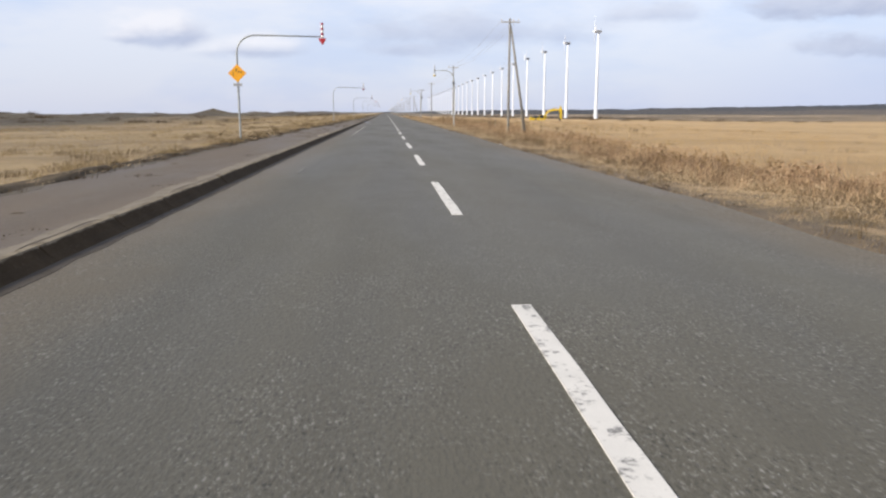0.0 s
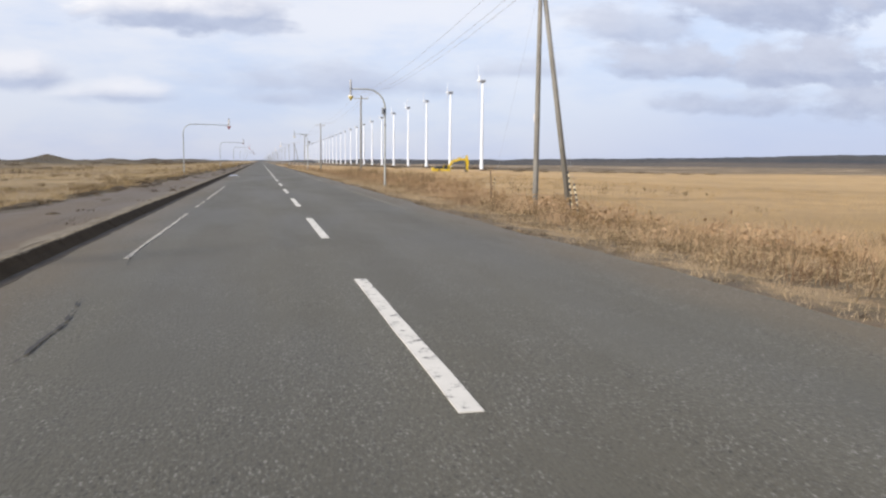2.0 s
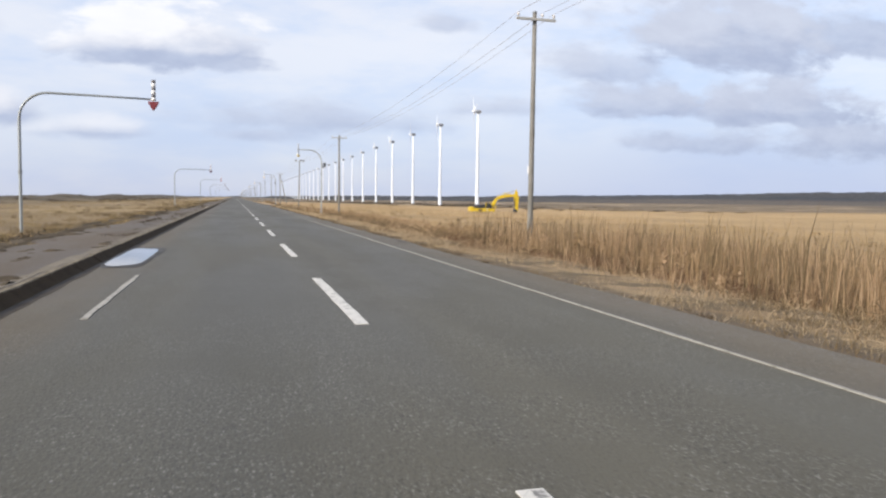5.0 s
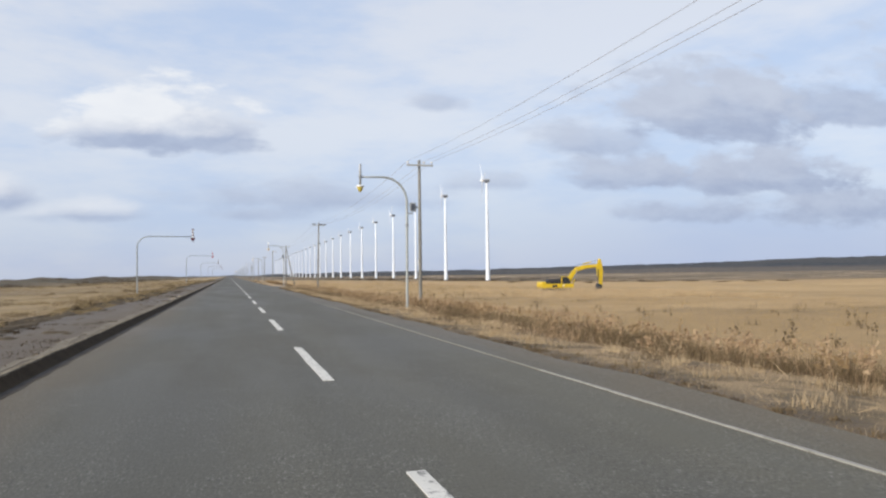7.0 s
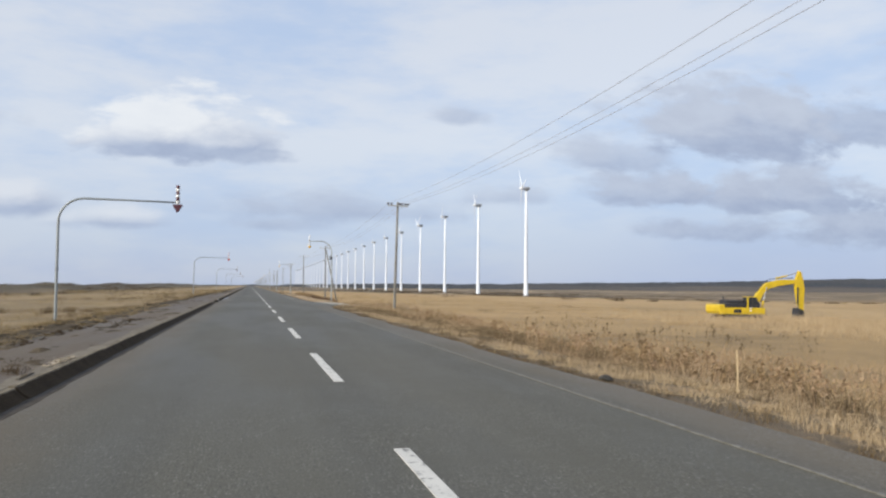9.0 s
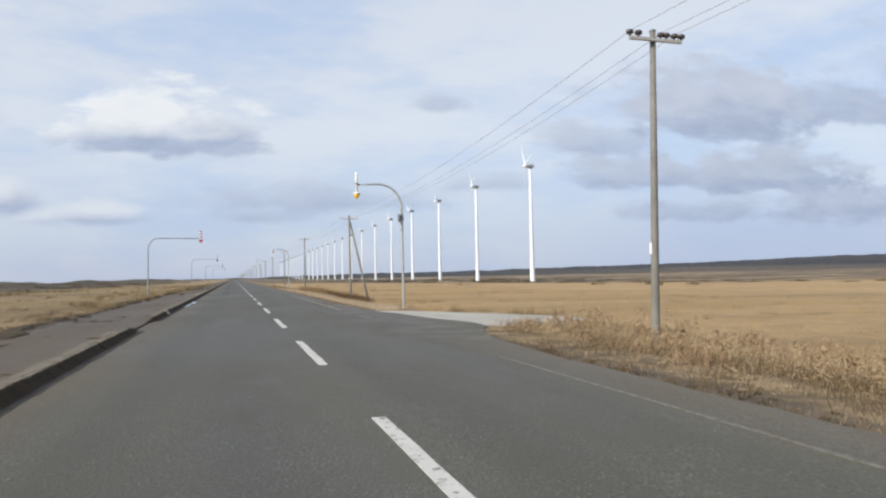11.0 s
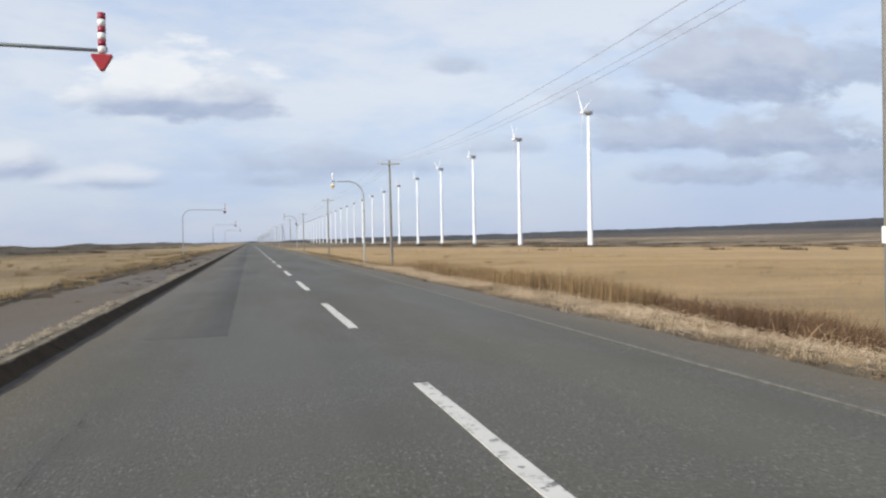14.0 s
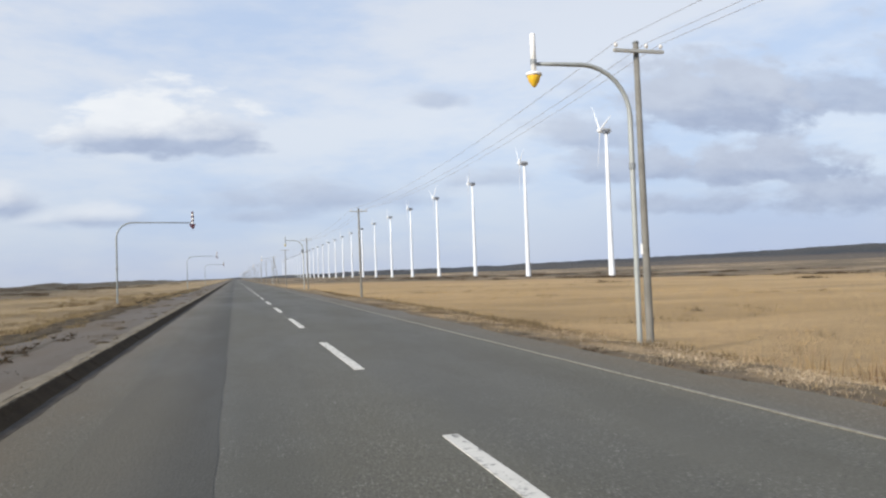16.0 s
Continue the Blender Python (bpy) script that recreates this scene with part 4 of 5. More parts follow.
def east_sign(panel, low=0.0, head="yellow", drop=0.0, reach=4.36):
    """Bent post on the verge with a yellow arrow; some carry a solar box."""
    t = thing("delineator_sign", "bent grey post with a yellow arrow" + (" and solar box" if panel else " and white bar"), "road sign", "arrow delineators on the verge")
    path = bent_post(6.55, 4.85 - drop, 1.12, reach, 0.03)
    radii = [0.060] * 4 + [0.050] * 8 + [0.044, 0.040]
    part("post", tube(path, radii, 12), M["warm_galv"], t, smooth=True)
    part("collar", tube([(6.55, 0, 3.7 - drop), (6.55, 0, 3.84 - drop)], 0.075, 12), M["galv_dark"], t)
    x, top = reach + 0.01, 6.52 - 0.7 * drop
    part("bar", tube([(x, -0.06, 5.52), (x, -0.06, top - 0.02), (x, -0.06, top)], [0.058, 0.058, 0.045], 12), M["bar_grey" if head != "yellow" else "white"], t, "grey plastic tube" if head != "yellow" else "white plastic tube", True)
    part("clamp", tube([(x, -0.06, 5.92 - drop), (x, -0.06, 6.02 - drop)], 0.068, 12), M["galv_dark"], t)
    arrow = part("arrow", tube([(x, -0.06, 5.50), (x, -0.06, 5.46), (x, -0.06, 5.36), (x, -0.06, 5.27), (x, -0.06, 5.24)], [0.14, 0.145, 0.11, 0.05, 0.025], 14), M[head], t, "pale yellow arrow head" if head != "yellow" else "yellow arrow head", True)
    part("rim", tube([(x, -0.06, 5.565), (x, -0.06, 5.54), (x, -0.06, 5.495), (x, -0.06, 5.475)], [0.08, 0.165, 0.178, 0.15], 14), M["white"], arrow, "white flared arrow collar", True)
    if panel:
        dx, dy = (-0.085, -0.13) if panel == 1 else (0.27, -0.02)
        bx = 6.55 + dx
        body = part("solar_box", boxed(bx - 0.14, bx + 0.14, dy - 0.06, dy + 0.06, 4.42 - low, 4.82 - low, 0.02), M["galv_dark"], t, "dark grey battery box")
        part("panel_frame", boxed(bx - 0.10, bx + 0.10, dy - 0.075, dy - 0.058, 4.46 - low, 4.78 - low, 0.004), M["bar_grey"], body, "pale panel frame")
        for j in range(4):
            x = bx - 0.066 + 0.044 * j
            part("cell_strip", boxed(x - 0.016, x + 0.016, dy - 0.082, dy - 0.073, 4.485 - low, 4.755 - low), M["panel"], body, "black solar cell strip")
        part("bracket", boxed(min(6.5, bx), max(6.6, bx), -0.12 if dy < -0.1 else -0.04, 0.02, 4.30 - low, 4.36 - low), M["galv_dark"], t)
    return t


first = west_sign()
first.matrix_basis = pose(0, 39.65, 0.18)
west_sign("faded_grey", "dull_red", "faded grey stripe", "dull maroon arrow head").matrix_basis = pose(0.02, 119.3, -0.22, 0, 0.3, 0)
dull = west_sign("maroon", "maroon", "dark maroon stripe", "dark maroon arrow head")
dull.matrix_basis = pose(-0.03, 198.7, -0.30, 0, -0.2, 0)
west_sign("dark_red", "red", "dark red stripe", "bright red arrow head").matrix_basis = pose(0.03, 279.7, -0.02, 0, 0.2, 0)
for y, z in [(357.9, -0.12)] + [(437 + 79.6 * i, -0.1) for i in range(2)]:
    copy_thing(dull, pose(random.uniform(-0.06, 0.06), y, z, 0, random.uniform(-0.5, 0.5), 0))
boxy, side, bare = east_sign(1, 0.0, "pale_yellow"), east_sign(2, 0.0, "pale_yellow"), east_sign(0, 0.0, "yellow", 0.19, 4.27)
boxy.matrix_basis = pose(0.06, 78.7, 0.02)
side.matrix_basis = pose(-0.03, 157.95, -0.02, 0, 0.4, 0)
east_sign(1, 0.3).matrix_basis = pose(-0.10, 237.4, -0.09, 0, -0.4, 0)
bare.matrix_basis = pose(0.11, 318.1, 0.05)
for i in range(13):
    copy_thing(boxy if i in (0, 3, 7) else bare, pose(random.uniform(-0.06, 0.06), 398.5 + 80 * i, 0.0))

# yellow diamond on the first post
warn = thing("warning_sign", "yellow diamond warning sign with a black symbol, small plate below", "road sign")
plate = part("plate", prism([(0, 0.52), (0.52, 0), (0, -0.52), (-0.52, 0)], -0.012, 0.012, 0.006), M["amber"], warn, "amber diamond plate")
for x, z, w, h, turn in ((-0.04, 0.18, 0.07, 0.14, 20), (0.09, 0.09, 0.09, 0.08, -30), (0.24, 0.05, 0.07, 0.12, 35), (-0.22, 0.0, 0.03, 0.30, 0)):
    bm = boxed(-w / 2, w / 2, -0.018, -0.011, -h / 2, h / 2)
    bmesh.ops.transform(bm, verts=bm.verts[:], matrix=pose(x, 0, z, 0, turn, 0))
    part("symbol", bm, M["black"], plate)
small = part("lower_plate", boxed(-0.26, 0.26, -0.012, 0.012, -0.73, -0.57, 0.004), M["bar_grey"], warn, "small pale grey plate")
for i in range(3):
    part("writing", boxed(-0.20 + 0.145 * i, -0.09 + 0.145 * i, -0.016, -0.011, -0.68, -0.62), M["faded_grey"], small)
part("clamp", boxed(-0.1, 0.1, 0.0, 0.05, -0.05, 0.05), M["galv_dark"], warn)
part("clamp", boxed(-0.1, 0.1, 0.0, 0.05, -0.68, -0.62), M["galv_dark"], warn)
warn.matrix_basis = pose(-9.5, 39.53, 3.64)


# ---- utility poles and lines ----
def utility_pole(strut, many, slope=0.0):
    t = thing("utility_pole", "tapered grey concrete utility pole with a crossarm" + (" and a slanting strut" if strut else ""), "utility pole", "utility poles on the verge")
    part("pole", tube([(0, 0, -10.5), (0, 0, -8.2), (0, 0, -4), (0, 0, 0)], [0.122, 0.113, 0.095, 0.078], 14), M["pole"], t, smooth=True)
    part("cap", tube([(0, 0, -0.01), (0, 0, 0.05)], [0.10, 0.07], 12), M["galv_dark"], t)
    for z in (-0.28,):
        arm = part("crossarm", boxed(-0.80, 0.80, -0.19, -0.10, z - 0.045, z + 0.045, 0.008), M["arm"], t, "grey steel crossarm")
        for x in ((-0.78, -0.52, 0.16, 0.34, 0.58, 0.80) if many else (-0.72, 0.25, 0.72)):
            pin = part("insulator", tube([(x, -0.145, z + 0.04), (x, -0.145, z + 0.10), (x, -0.145, z + 0.11), (x, -0.145, z + 0.19), (x, -0.145, z + 0.22)], [0.03, 0.03, 0.10, 0.10, 0.05] if many else [0.012, 0.012, 0.05, 0.055, 0.025], 10),
                       M["insulator" if many else "porcelain"], arm, "dark insulator" if many else "white porcelain insulator", True)
    part("blank_plate", boxed(-0.135, -0.115, -0.05, 0.05, -6.1, -5.8), M["white"], t, "small blank white plate")
    if strut:
        part("strut", tube([(0.08 + slope * 9.65, 0.05, -10.2), (0.08 + slope * 5.0, 0.05, -5.55), (0.08, 0.02, -0.55)], [0.12, 0.105, 0.08], 12), M["pole"], t, smooth=True)
        part("strut_clamp", tube([(0, 0, -0.75), (0, 0, -0.55)], 0.12, 12), M["galv_dark"], t)
    return t


POLES = [(9.55, 59.2, 9.18, "s"), (9.64, 113.5, 8.55, ""), (9.40, 166.75, 8.09, ""), (9.65, 220.0, 8.05, "m"), (9.32, 273.5, 7.32, "w"), (9.50, 322.5, 7.85, ""), (9.57, 373.0, 7.63, "")]
POLES += [(9.55 + random.uniform(-0.1, 0.1), 426 + 53.2 * i, 7.65 + random.uniform(-0.2, 0.2), "s" if i in (2, 6, 11) else "") for i in range(20)]
kinds = {"s": utility_pole(True, False, 0.157), "w": utility_pole(True, False, 0.213), "m": utility_pole(False, True), "": utility_pole(False, False)}
used = set()
for i, (x, y, z, kd) in enumerate(POLES):
    m = pose(x, y, z, random.uniform(-0.3, 0.3), 1.2 if kd == "m" else -0.35 if y > 260 else random.uniform(-0.2, 0.2), 0)
    if kd in used:
        copy_thing(kinds[kd], m)
    else:
        kinds[kd].matrix_basis = m
        used.add(kd)
for x in (-0.72, 0.25, 0.72):
    pts = []
    for (ax, ay, az, _), (bx, by, bz, _) in zip(POLES, POLES[1:]):
        for i in range(12):
            u = i / 12
            pts.append((ax + (bx - ax) * u + x, ay + (by - ay) * u - 0.145, az + (bz - az) * u - 0.04 - 0.75 * 4 * u * (1 - u)))
    line = part("power_line", tube(pts, 0.0095, 5), M["wire"])
    tagged(line, "thin dark overhead cable strung between the utility poles", "power line", "overhead power lines")


# guy wires of the first pole, with banded sleeves
def guy(x, y, z, tx, ty, tz, sleeve):
    a, b = Vector((x, y, z)), Vector((tx, ty, tz))
    t = thing("guy_wire", "guy wire with a black and cream banded sleeve", "guy wire", "guy wires of the utility pole")
    d = (b - a).normalized()
    part("wire", tube([a - (b - a).normalized() * 0.5, b], 0.0025, 5), M["wire"], t)
    n = 12
    for i in range(n):
        p, q_ = a + d * (0.15 + sleeve * i / n), a + d * (0.15 + sleeve * (i + 1) / n)
        part("band", tube([p, q_], 0.034, 8), M["black" if i % 2 else "cream"], t, "black band" if i % 2 else "cream band")


guy(8.35, 52.22, -0.25, 9.55, 59.1, 8.3, 1.2)
guy(8.85, 63.16, -0.30, 9.55, 59.3, 8.3, 1.0)
guy(10.50, 57.70, -0.32, 9.75, 59.0, 8.0, 1.35)
stake = thing("stake", "brown weathered wooden stake in the grass", "stake", "stakes")
part("shaft", tube([(0, 0, -0.4), (0.01, 0, 0.6), (0.0, 0.01, 1.38)], [0.04, 0.036, 0.03], 8), M["wood"], stake)
part("knob", tube([(0, 0.01, 1.36), (0, 0.01, 1.39), (0, 0.01, 1.44)], [0.035, 0.046, 0.026], 8), M["wood"], stake)
stake.matrix_basis = pose(8.10, 60.57, -0.22, 1, -1.5, 0)
reed_stake = thing("stake", "thin pale bamboo stake in the verge", "stake", "stakes")
part("shaft", tube([(0, 0, -0.4), (0.01, 0, 0.4), (0.0, 0.01, 0.75)], [0.017, 0.015, 0.012], 6), M["pale_stake"], reed_stake)
reed_stake.matrix_basis = pose(6.5, 174.0, -0.25, 0, 1, 0)


# ---- wind turbines ----
def turbine():
    t = thing("wind_turbine", "tall white three-bladed wind turbine on the grassland", "wind turbine", "row of wind turbines")
    part("tower", tube([(0, 0, -1), (0, 0, 0), (0, 0, 12), (0, 0, 25), (0, 0, 50), (0, 0, 72.6)], [1.65, 1.6, 1.36, 1.2, 1.0, 0.8], 28), M["turbine"], t, smooth=True)
    part("foundation", tube([(0, 0, -1.5), (0, 0, 0.15)], [3.2, 3.0], 24), M["concrete"], t)
    part("yaw_ring", tube([(0, 0, 72.4), (0, 0, 73.0)], 1.05, 24), M["nacelle_vent"], t)
    body = part("nacelle", prism([(-1.8, 72.9), (2.2, 72.9), (2.5, 73.5), (2.3, 75.0), (-1.3, 75.3), (-1.8, 74.8)], -1.25, 1.25, 0.3), M["nacelle"], t)
    part("vent", boxed(0.1, 1.9, -1.29, -1.23, 73.4, 74.6), M["nacelle_vent"], body, "grey louvred side panel")
    part("vent", boxed(0.1, 1.9, 1.23, 1.29, 73.4, 74.6), M["nacelle_vent"], body, "grey louvred side panel")
    part("mast", tube([(1.9, 0, 74.8), (1.9, 0, 76.2)], 0.06, 6), M["nacelle_vent"], body)
    hub = part("hub", tube([(0.6, 0, 0), (-0.4, 0, 0), (-1.6, 0, 0), (-2.3, 0, 0), (-2.7, 0, 0)], [1.0, 1.25, 1.2, 0.8, 0.2], 20), M["turbine"], t, smooth=True)
    hub.location = (-2.0, 0, 74.2)
    for i in range(3):
        bm = bmesh.new()
        rings = []
        for r, chord, thick, tw in ((0.9, 0.8, 0.75, 0), (2.2, 0.85, 0.7, 5), (5.0, 1.55, 0.36, 16), (9, 1.3, 0.27, 10), (15, 0.95, 0.18, 6), (21, 0.62, 0.11, 3), (24.6, 0.32, 0.06, 1), (25.3, 0.08, 0.03, 0)):
            ring = []
            for j in range(10):
                a = 2 * math.pi * j / 10
                y, x = chord / 2 * math.cos(a) + chord * 0.12, thick / 2 * math.sin(a)
                w = radians(tw)
                ring.append(bm.verts.new((-1.1 + x * math.cos(w) - y * math.sin(w), x * math.sin(w) + y * math.cos(w), r)))
            rings.append(ring)
        for a, b in zip(rings, rings[1:]):
            for j in range(10):
                bm.faces.new((a[j], a[(j + 1) % 10], b[(j + 1) % 10], b[j]))
        bm.faces.new(rings[-1])
        bm.faces.new(rings[0][::-1])
        bmesh.ops.transform(bm, verts=bm.verts[:], matrix=pose(0, 0, 0, 120 * i, 0, 0) @ Matrix.Diagonal((1, 1, 0.8, 1)))
        part("blade", bm, M["turbine"], hub, smooth=True)
    return t


base = turbine()
spins = random.Random(8)
for i in range(28):
    x, y = 181.6 + 0.9 * i, 642.7 + 113.2 * i
    m = pose(x, y, float(np.interp(i, [0, 3, 27], [-4.4, -3.6, -3.5])), 0, 0, spins.uniform(-6, 6) - 8)
    if i == 0:
        base.matrix_basis = m
        one = base
    else:
        one = copy_thing(base, m)
    hub = next(o for o in one.children if o.name.startswith("hub"))
    hub.rotation_euler = (radians(66 + spins.uniform(-14, 14)), 0, 0)


# ---- excavator ----
def excavator():
    t = thing("excavator", "yellow tracked excavator standing in the dry grass", "excavator")
    for y in (-1.25, 1.25):
        tr = part("track", prism([(-2.2, 0.35), (-1.9, 0.0), (1.6, 0.0), (1.95, 0.35), (1.7, 0.8), (-1.9, 0.8)], y - 0.28, y + 0.28, 0.1), M["digger_dark"], t, "black steel crawler track")
        for i in range(5):
            x = -1.6 + 0.75 * i
            part("roller", tube([(x, y - 0.3, 0.35), (x, y + 0.3, 0.35)], 0.18, 10), M["digger"], tr)
    part("turntable", tube([(0, 0, 0.7), (0, 0, 1.0)], 0.8, 20), M["digger_dark"], t)
    deck = part("deck", boxed(-2.6, 2.2, -1.4, 1.4, 0.85, 1.52, 0.06), M["digger"], t)
    part("counterweight", prism([(-2.75, 1.0), (-2.1, 0.95), (-2.1, 1.85), (-2.65, 1.85), (-2.8, 1.6)], -1.38, 1.38, 0.12), M["digger"], t, "rounded yellow counterweight")
    eng = part("engine_cover", boxed(-2.1, 0.35, -1.3, 1.36, 1.5, 1.92, 0.08), M["digger_dark"], t)
    part("vent", boxed(-1.2, -0.4, -1.425, -1.39, 1.0, 1.35), M["digger_dark"], eng, "dark air grille")
    part("exhaust", tube([(-1.3, 0.4, 2.05), (-1.3, 0.4, 2.5), (-1.45, 0.4, 2.6)], 0.07, 8), M["digger_dark"], eng)
    part("hatch", boxed(-1.5, 0.3, -0.9, 1.0, 1.86, 2.25, 0.08), M["digger_dark"], eng, "black engine hatch")
    cab = part("cab", prism([(0.3, 1.34), (1.6, 1.34), (1.7, 1.8), (1.3, 2.55), (0.3, 2.55)], -1.36, -0.45, 0.06), M["digger_dark"], t, "black cab frame")
    part("pillar", boxed(0.24, 0.38, -1.42, -1.34, 1.5, 2.55, 0.02), M["digger"], cab, "yellow cab pillar")
    part("pillar", boxed(0.30, 1.30, -1.40, -0.42, 2.55, 2.62, 0.02), M["digger"], cab, "yellow cab roof rim")
    part("window", prism([(0.40, 1.85), (0.80, 1.85), (0.80, 2.45), (0.40, 2.45)], -1.38, -1.34), M["glass"], cab, "dark cab glass")
    part("window", prism([(0.88, 1.85), (1.52, 1.85), (1.22, 2.45), (0.88, 2.45)], -1.38, -1.34), M["glass"], cab, "dark cab glass")
    part("decal", boxed(0.40, 0.82, -1.385, -1.34, 1.02, 1.72), M["digger_dark"], cab, "black panel with a white mark")
    part("decal", boxed(0.50, 0.72, -1.41, -1.384, 1.15, 1.28), M["white"], cab)
    part("decal", boxed(0.50, 0.72, -1.41, -1.384, 1.42, 1.52), M["white"], cab)
    boom = part("boom", prism([(1.45, 1.35), (2.05, 1.35), (2.8, 2.85), (3.5, 3.42), (4.7, 3.75), (6.5, 3.98), (6.65, 4.42), (4.6, 4.36), (3.2, 4.02), (2.55, 3.45), (1.42, 1.95)], -0.1, 0.32, 0.05), M["digger"], t)
    part("boom_cylinder", tube([(2.5, -0.2, 1.3), (2.75, -0.2, 2.2)], 0.09, 10), M["digger"], boom)
    part("cylinder_rod", tube([(2.75, -0.2, 2.2), (3.15, -0.2, 3.6)], 0.05, 8), M["chrome"], boom)
    part("arm_cylinder", tube([(4.3, 0.1, 4.5), (5.6, 0.1, 4.78)], 0.08, 10), M["digger"], boom)
    part("cylinder_rod", tube([(5.6, 0.1, 4.78), (6.95, 0.1, 5.2)], 0.045, 8), M["chrome"], boom)
    part("hose", tube([(2.2, 0.1, 3.1), (3.0, 0.1, 4.15), (3.7, 0.1, 4.42), (6.3, 0.1, 4.55)], 0.03, 6), M["digger_dark"], boom)
    stick = part("dipper_arm", prism([(6.42, 3.85), (6.6, 4.6), (6.82, 5.3), (7.08, 5.25), (7.34, 4.4), (7.46, 3.4), (7.28, 0.9), (6.86, 0.9), (6.62, 2.4)], -0.08, 0.30, 0.05), M["digger"], t)
    part("bucket_cylinder", tube([(6.62, -0.14, 3.6), (6.56, -0.14, 1.9)], 0.08, 10), M["digger_dark"], stick)
    part("cylinder_rod", tube([(6.56, -0.14, 1.9), (6.58, -0.14, 1.0)], 0.045, 8), M["chrome"], stick)
    part("bucket", prism([(6.5, 1.5), (7.1, 1.2), (7.15, 0.7), (6.9, 0.1), (6.5, -0.1), (6.25, 0.2), (6.4, 0.8)], -0.45, 0.65, 0.05), M["digger_dark"], t, "dark worn steel bucket")
    for sgn in range(4):
        y = -0.4 + 0.33 * sgn
        part("tooth", prism([(6.22, 0.2), (6.34, 0.3), (6.05, 0.4)], y - 0.05, y + 0.05), M["digger_dark"], t)
    return t


digger = excavator()
digger.matrix_basis = pose(46.75, 229.2, -1.82, 0, 0, -6)

# ---- small things on the verge ----
for x, y, z, sx_, mat, nm, lb in ((4.47, 174.7, -0.05, 0.12, "mud", "clod", "dark clod of earth at the road edge"), (4.12, 28.0, -0.02, 0.035, "white", "litter", "scrap of white litter at the road edge")):
    bm = bmesh.new()
    bmesh.ops.create_icosphere(bm, subdivisions=2, radius=sx_)
    for vv in bm.verts:
        vv.co *= 1 + 0.35 * noise.noise(vv.co * 9)
        vv.co.z *= 0.55
    ob = part(nm, bm, M[mat])
    ob.location = (x, y, z + 0.04)
    tagged(ob, lb, "clod" if nm == "clod" else "litter")


rubble = thing("rubble", "pale broken lumps of concrete against the kerb", "rubble")
for x, y, r, seed in ((0.02, 0.0, 0.075, 1), (0.10, -0.22, 0.05, 2), (-0.04, 0.20, 0.055, 3), (0.13, 0.12, 0.035, 4)):
    bm = bmesh.new()
    bmesh.ops.create_icosphere(bm, subdivisions=2, radius=r)
    for vv in bm.verts:
        vv.co *= 1 + 0.9 * noise.noise(vv.co * 16 + Vector((seed * 7, 0, 0)))
        vv.co.y *= 1.5
        vv.co.z *= 0.75
    part("lump", bm, M["concrete"], rubble).location = (x, y, 0.10 - 0.5 * x)
rubble.matrix_basis = pose(KERB_X, 236.8, 0.02)


# ---- grass and reeds ----
def blades(name, mat, x, y, h, w, lean, seed, label, category, zoff=0.0, simple=False):
    """Many single bent blades standing on the land."""
    rng = np.random.default_rng(seed)
    n = len(x)
    z = np.where((x < -4.4) & (x > -7.15), 0.135, land(x, y) - 0.03) + zoff
    z = np.where((x <= -7.1) & (x > -7.8), np.maximum(z, 0.155), z)
    a = rng.uniform(0, 2 * np.pi, n)
    l = lean * rng.uniform(0.2, 1.0, n) * h
    d = rng.normal(0.6, 1.6, n)
    lx, ly = np.cos(d) * l, np.sin(d) * l
    wx, wy = np.cos(a) * w / 2, np.sin(a) * w / 2
    v = np.empty((n, 5, 3), np.float32)
    v[:, 0] = np.stack([x - wx, y - wy, z], -1)
    v[:, 1] = np.stack([x + wx, y + wy, z], -1)
    v[:, 2] = np.stack([x + wx * 0.8 + lx * 0.35, y + wy * 0.8 + ly * 0.35, z + h * 0.6], -1)
    v[:, 3] = np.stack([x - wx * 0.8 + lx * 0.35, y - wy * 0.8 + ly * 0.35, z + h * 0.6], -1)
    v[:, 4] = np.stack([x + lx, y + ly, z + h * np.sqrt(np.maximum(0.1, 1 - 0.6 * (l / h) ** 2))], -1)
    if simple:
        ob = raw(name, v[:, [0, 1, 4]].reshape(-1, 3), np.arange(3 * n).reshape(n, 3), mat)
        return tagged(ob, label, category, kind="stuff")
    i = np.arange(n)[:, None] * 5
    f = np.concatenate([i + [0, 1, 2], i + [0, 2, 3], i + [3, 2, 4]])
    ob = raw(name, v.reshape(-1, 3), f, mat)
    return tagged(ob, label, category, kind="stuff")


def scatter(n, x0, x1, y0, y1, seed, clump=0.35, per=12, keep=None, power=1.0):
    """Clumped places in a strip; keep thins them out."""
    rng = np.random.default_rng(seed)
    m = n // per
    cx = x0 + (x1 - x0) * rng.random(m) ** power
    cy = rng.uniform(y0, y1, m)
    if keep is not None:
        ok = rng.random(m) < keep(cx, cy)
        cx, cy = cx[ok], cy[ok]
    r = np.repeat(rng.uniform(0.4, 1.0, len(cx)), per)
    x = np.repeat(cx, per) + rng.normal(0, clump, len(cx) * per) * r
    y = np.repeat(cy, per) + rng.normal(0, clump, len(cx) * per) * r
    return x, y, np.repeat(rng.random(len(cx)), per), rng


def off_lane(x, y):
    return ~((y > lane_near(x) - 0.3) & (y < 235.0) & (x < 14.5) & (x > 4)) & ~((y > 216) & (y < 229) & (x < 4.25 + np.interp(y, [216, 218.2, 220.6, 222.2, 223.5, 226], [0, 0.27, 0.66, 1.2, 1.85, 1.0])))


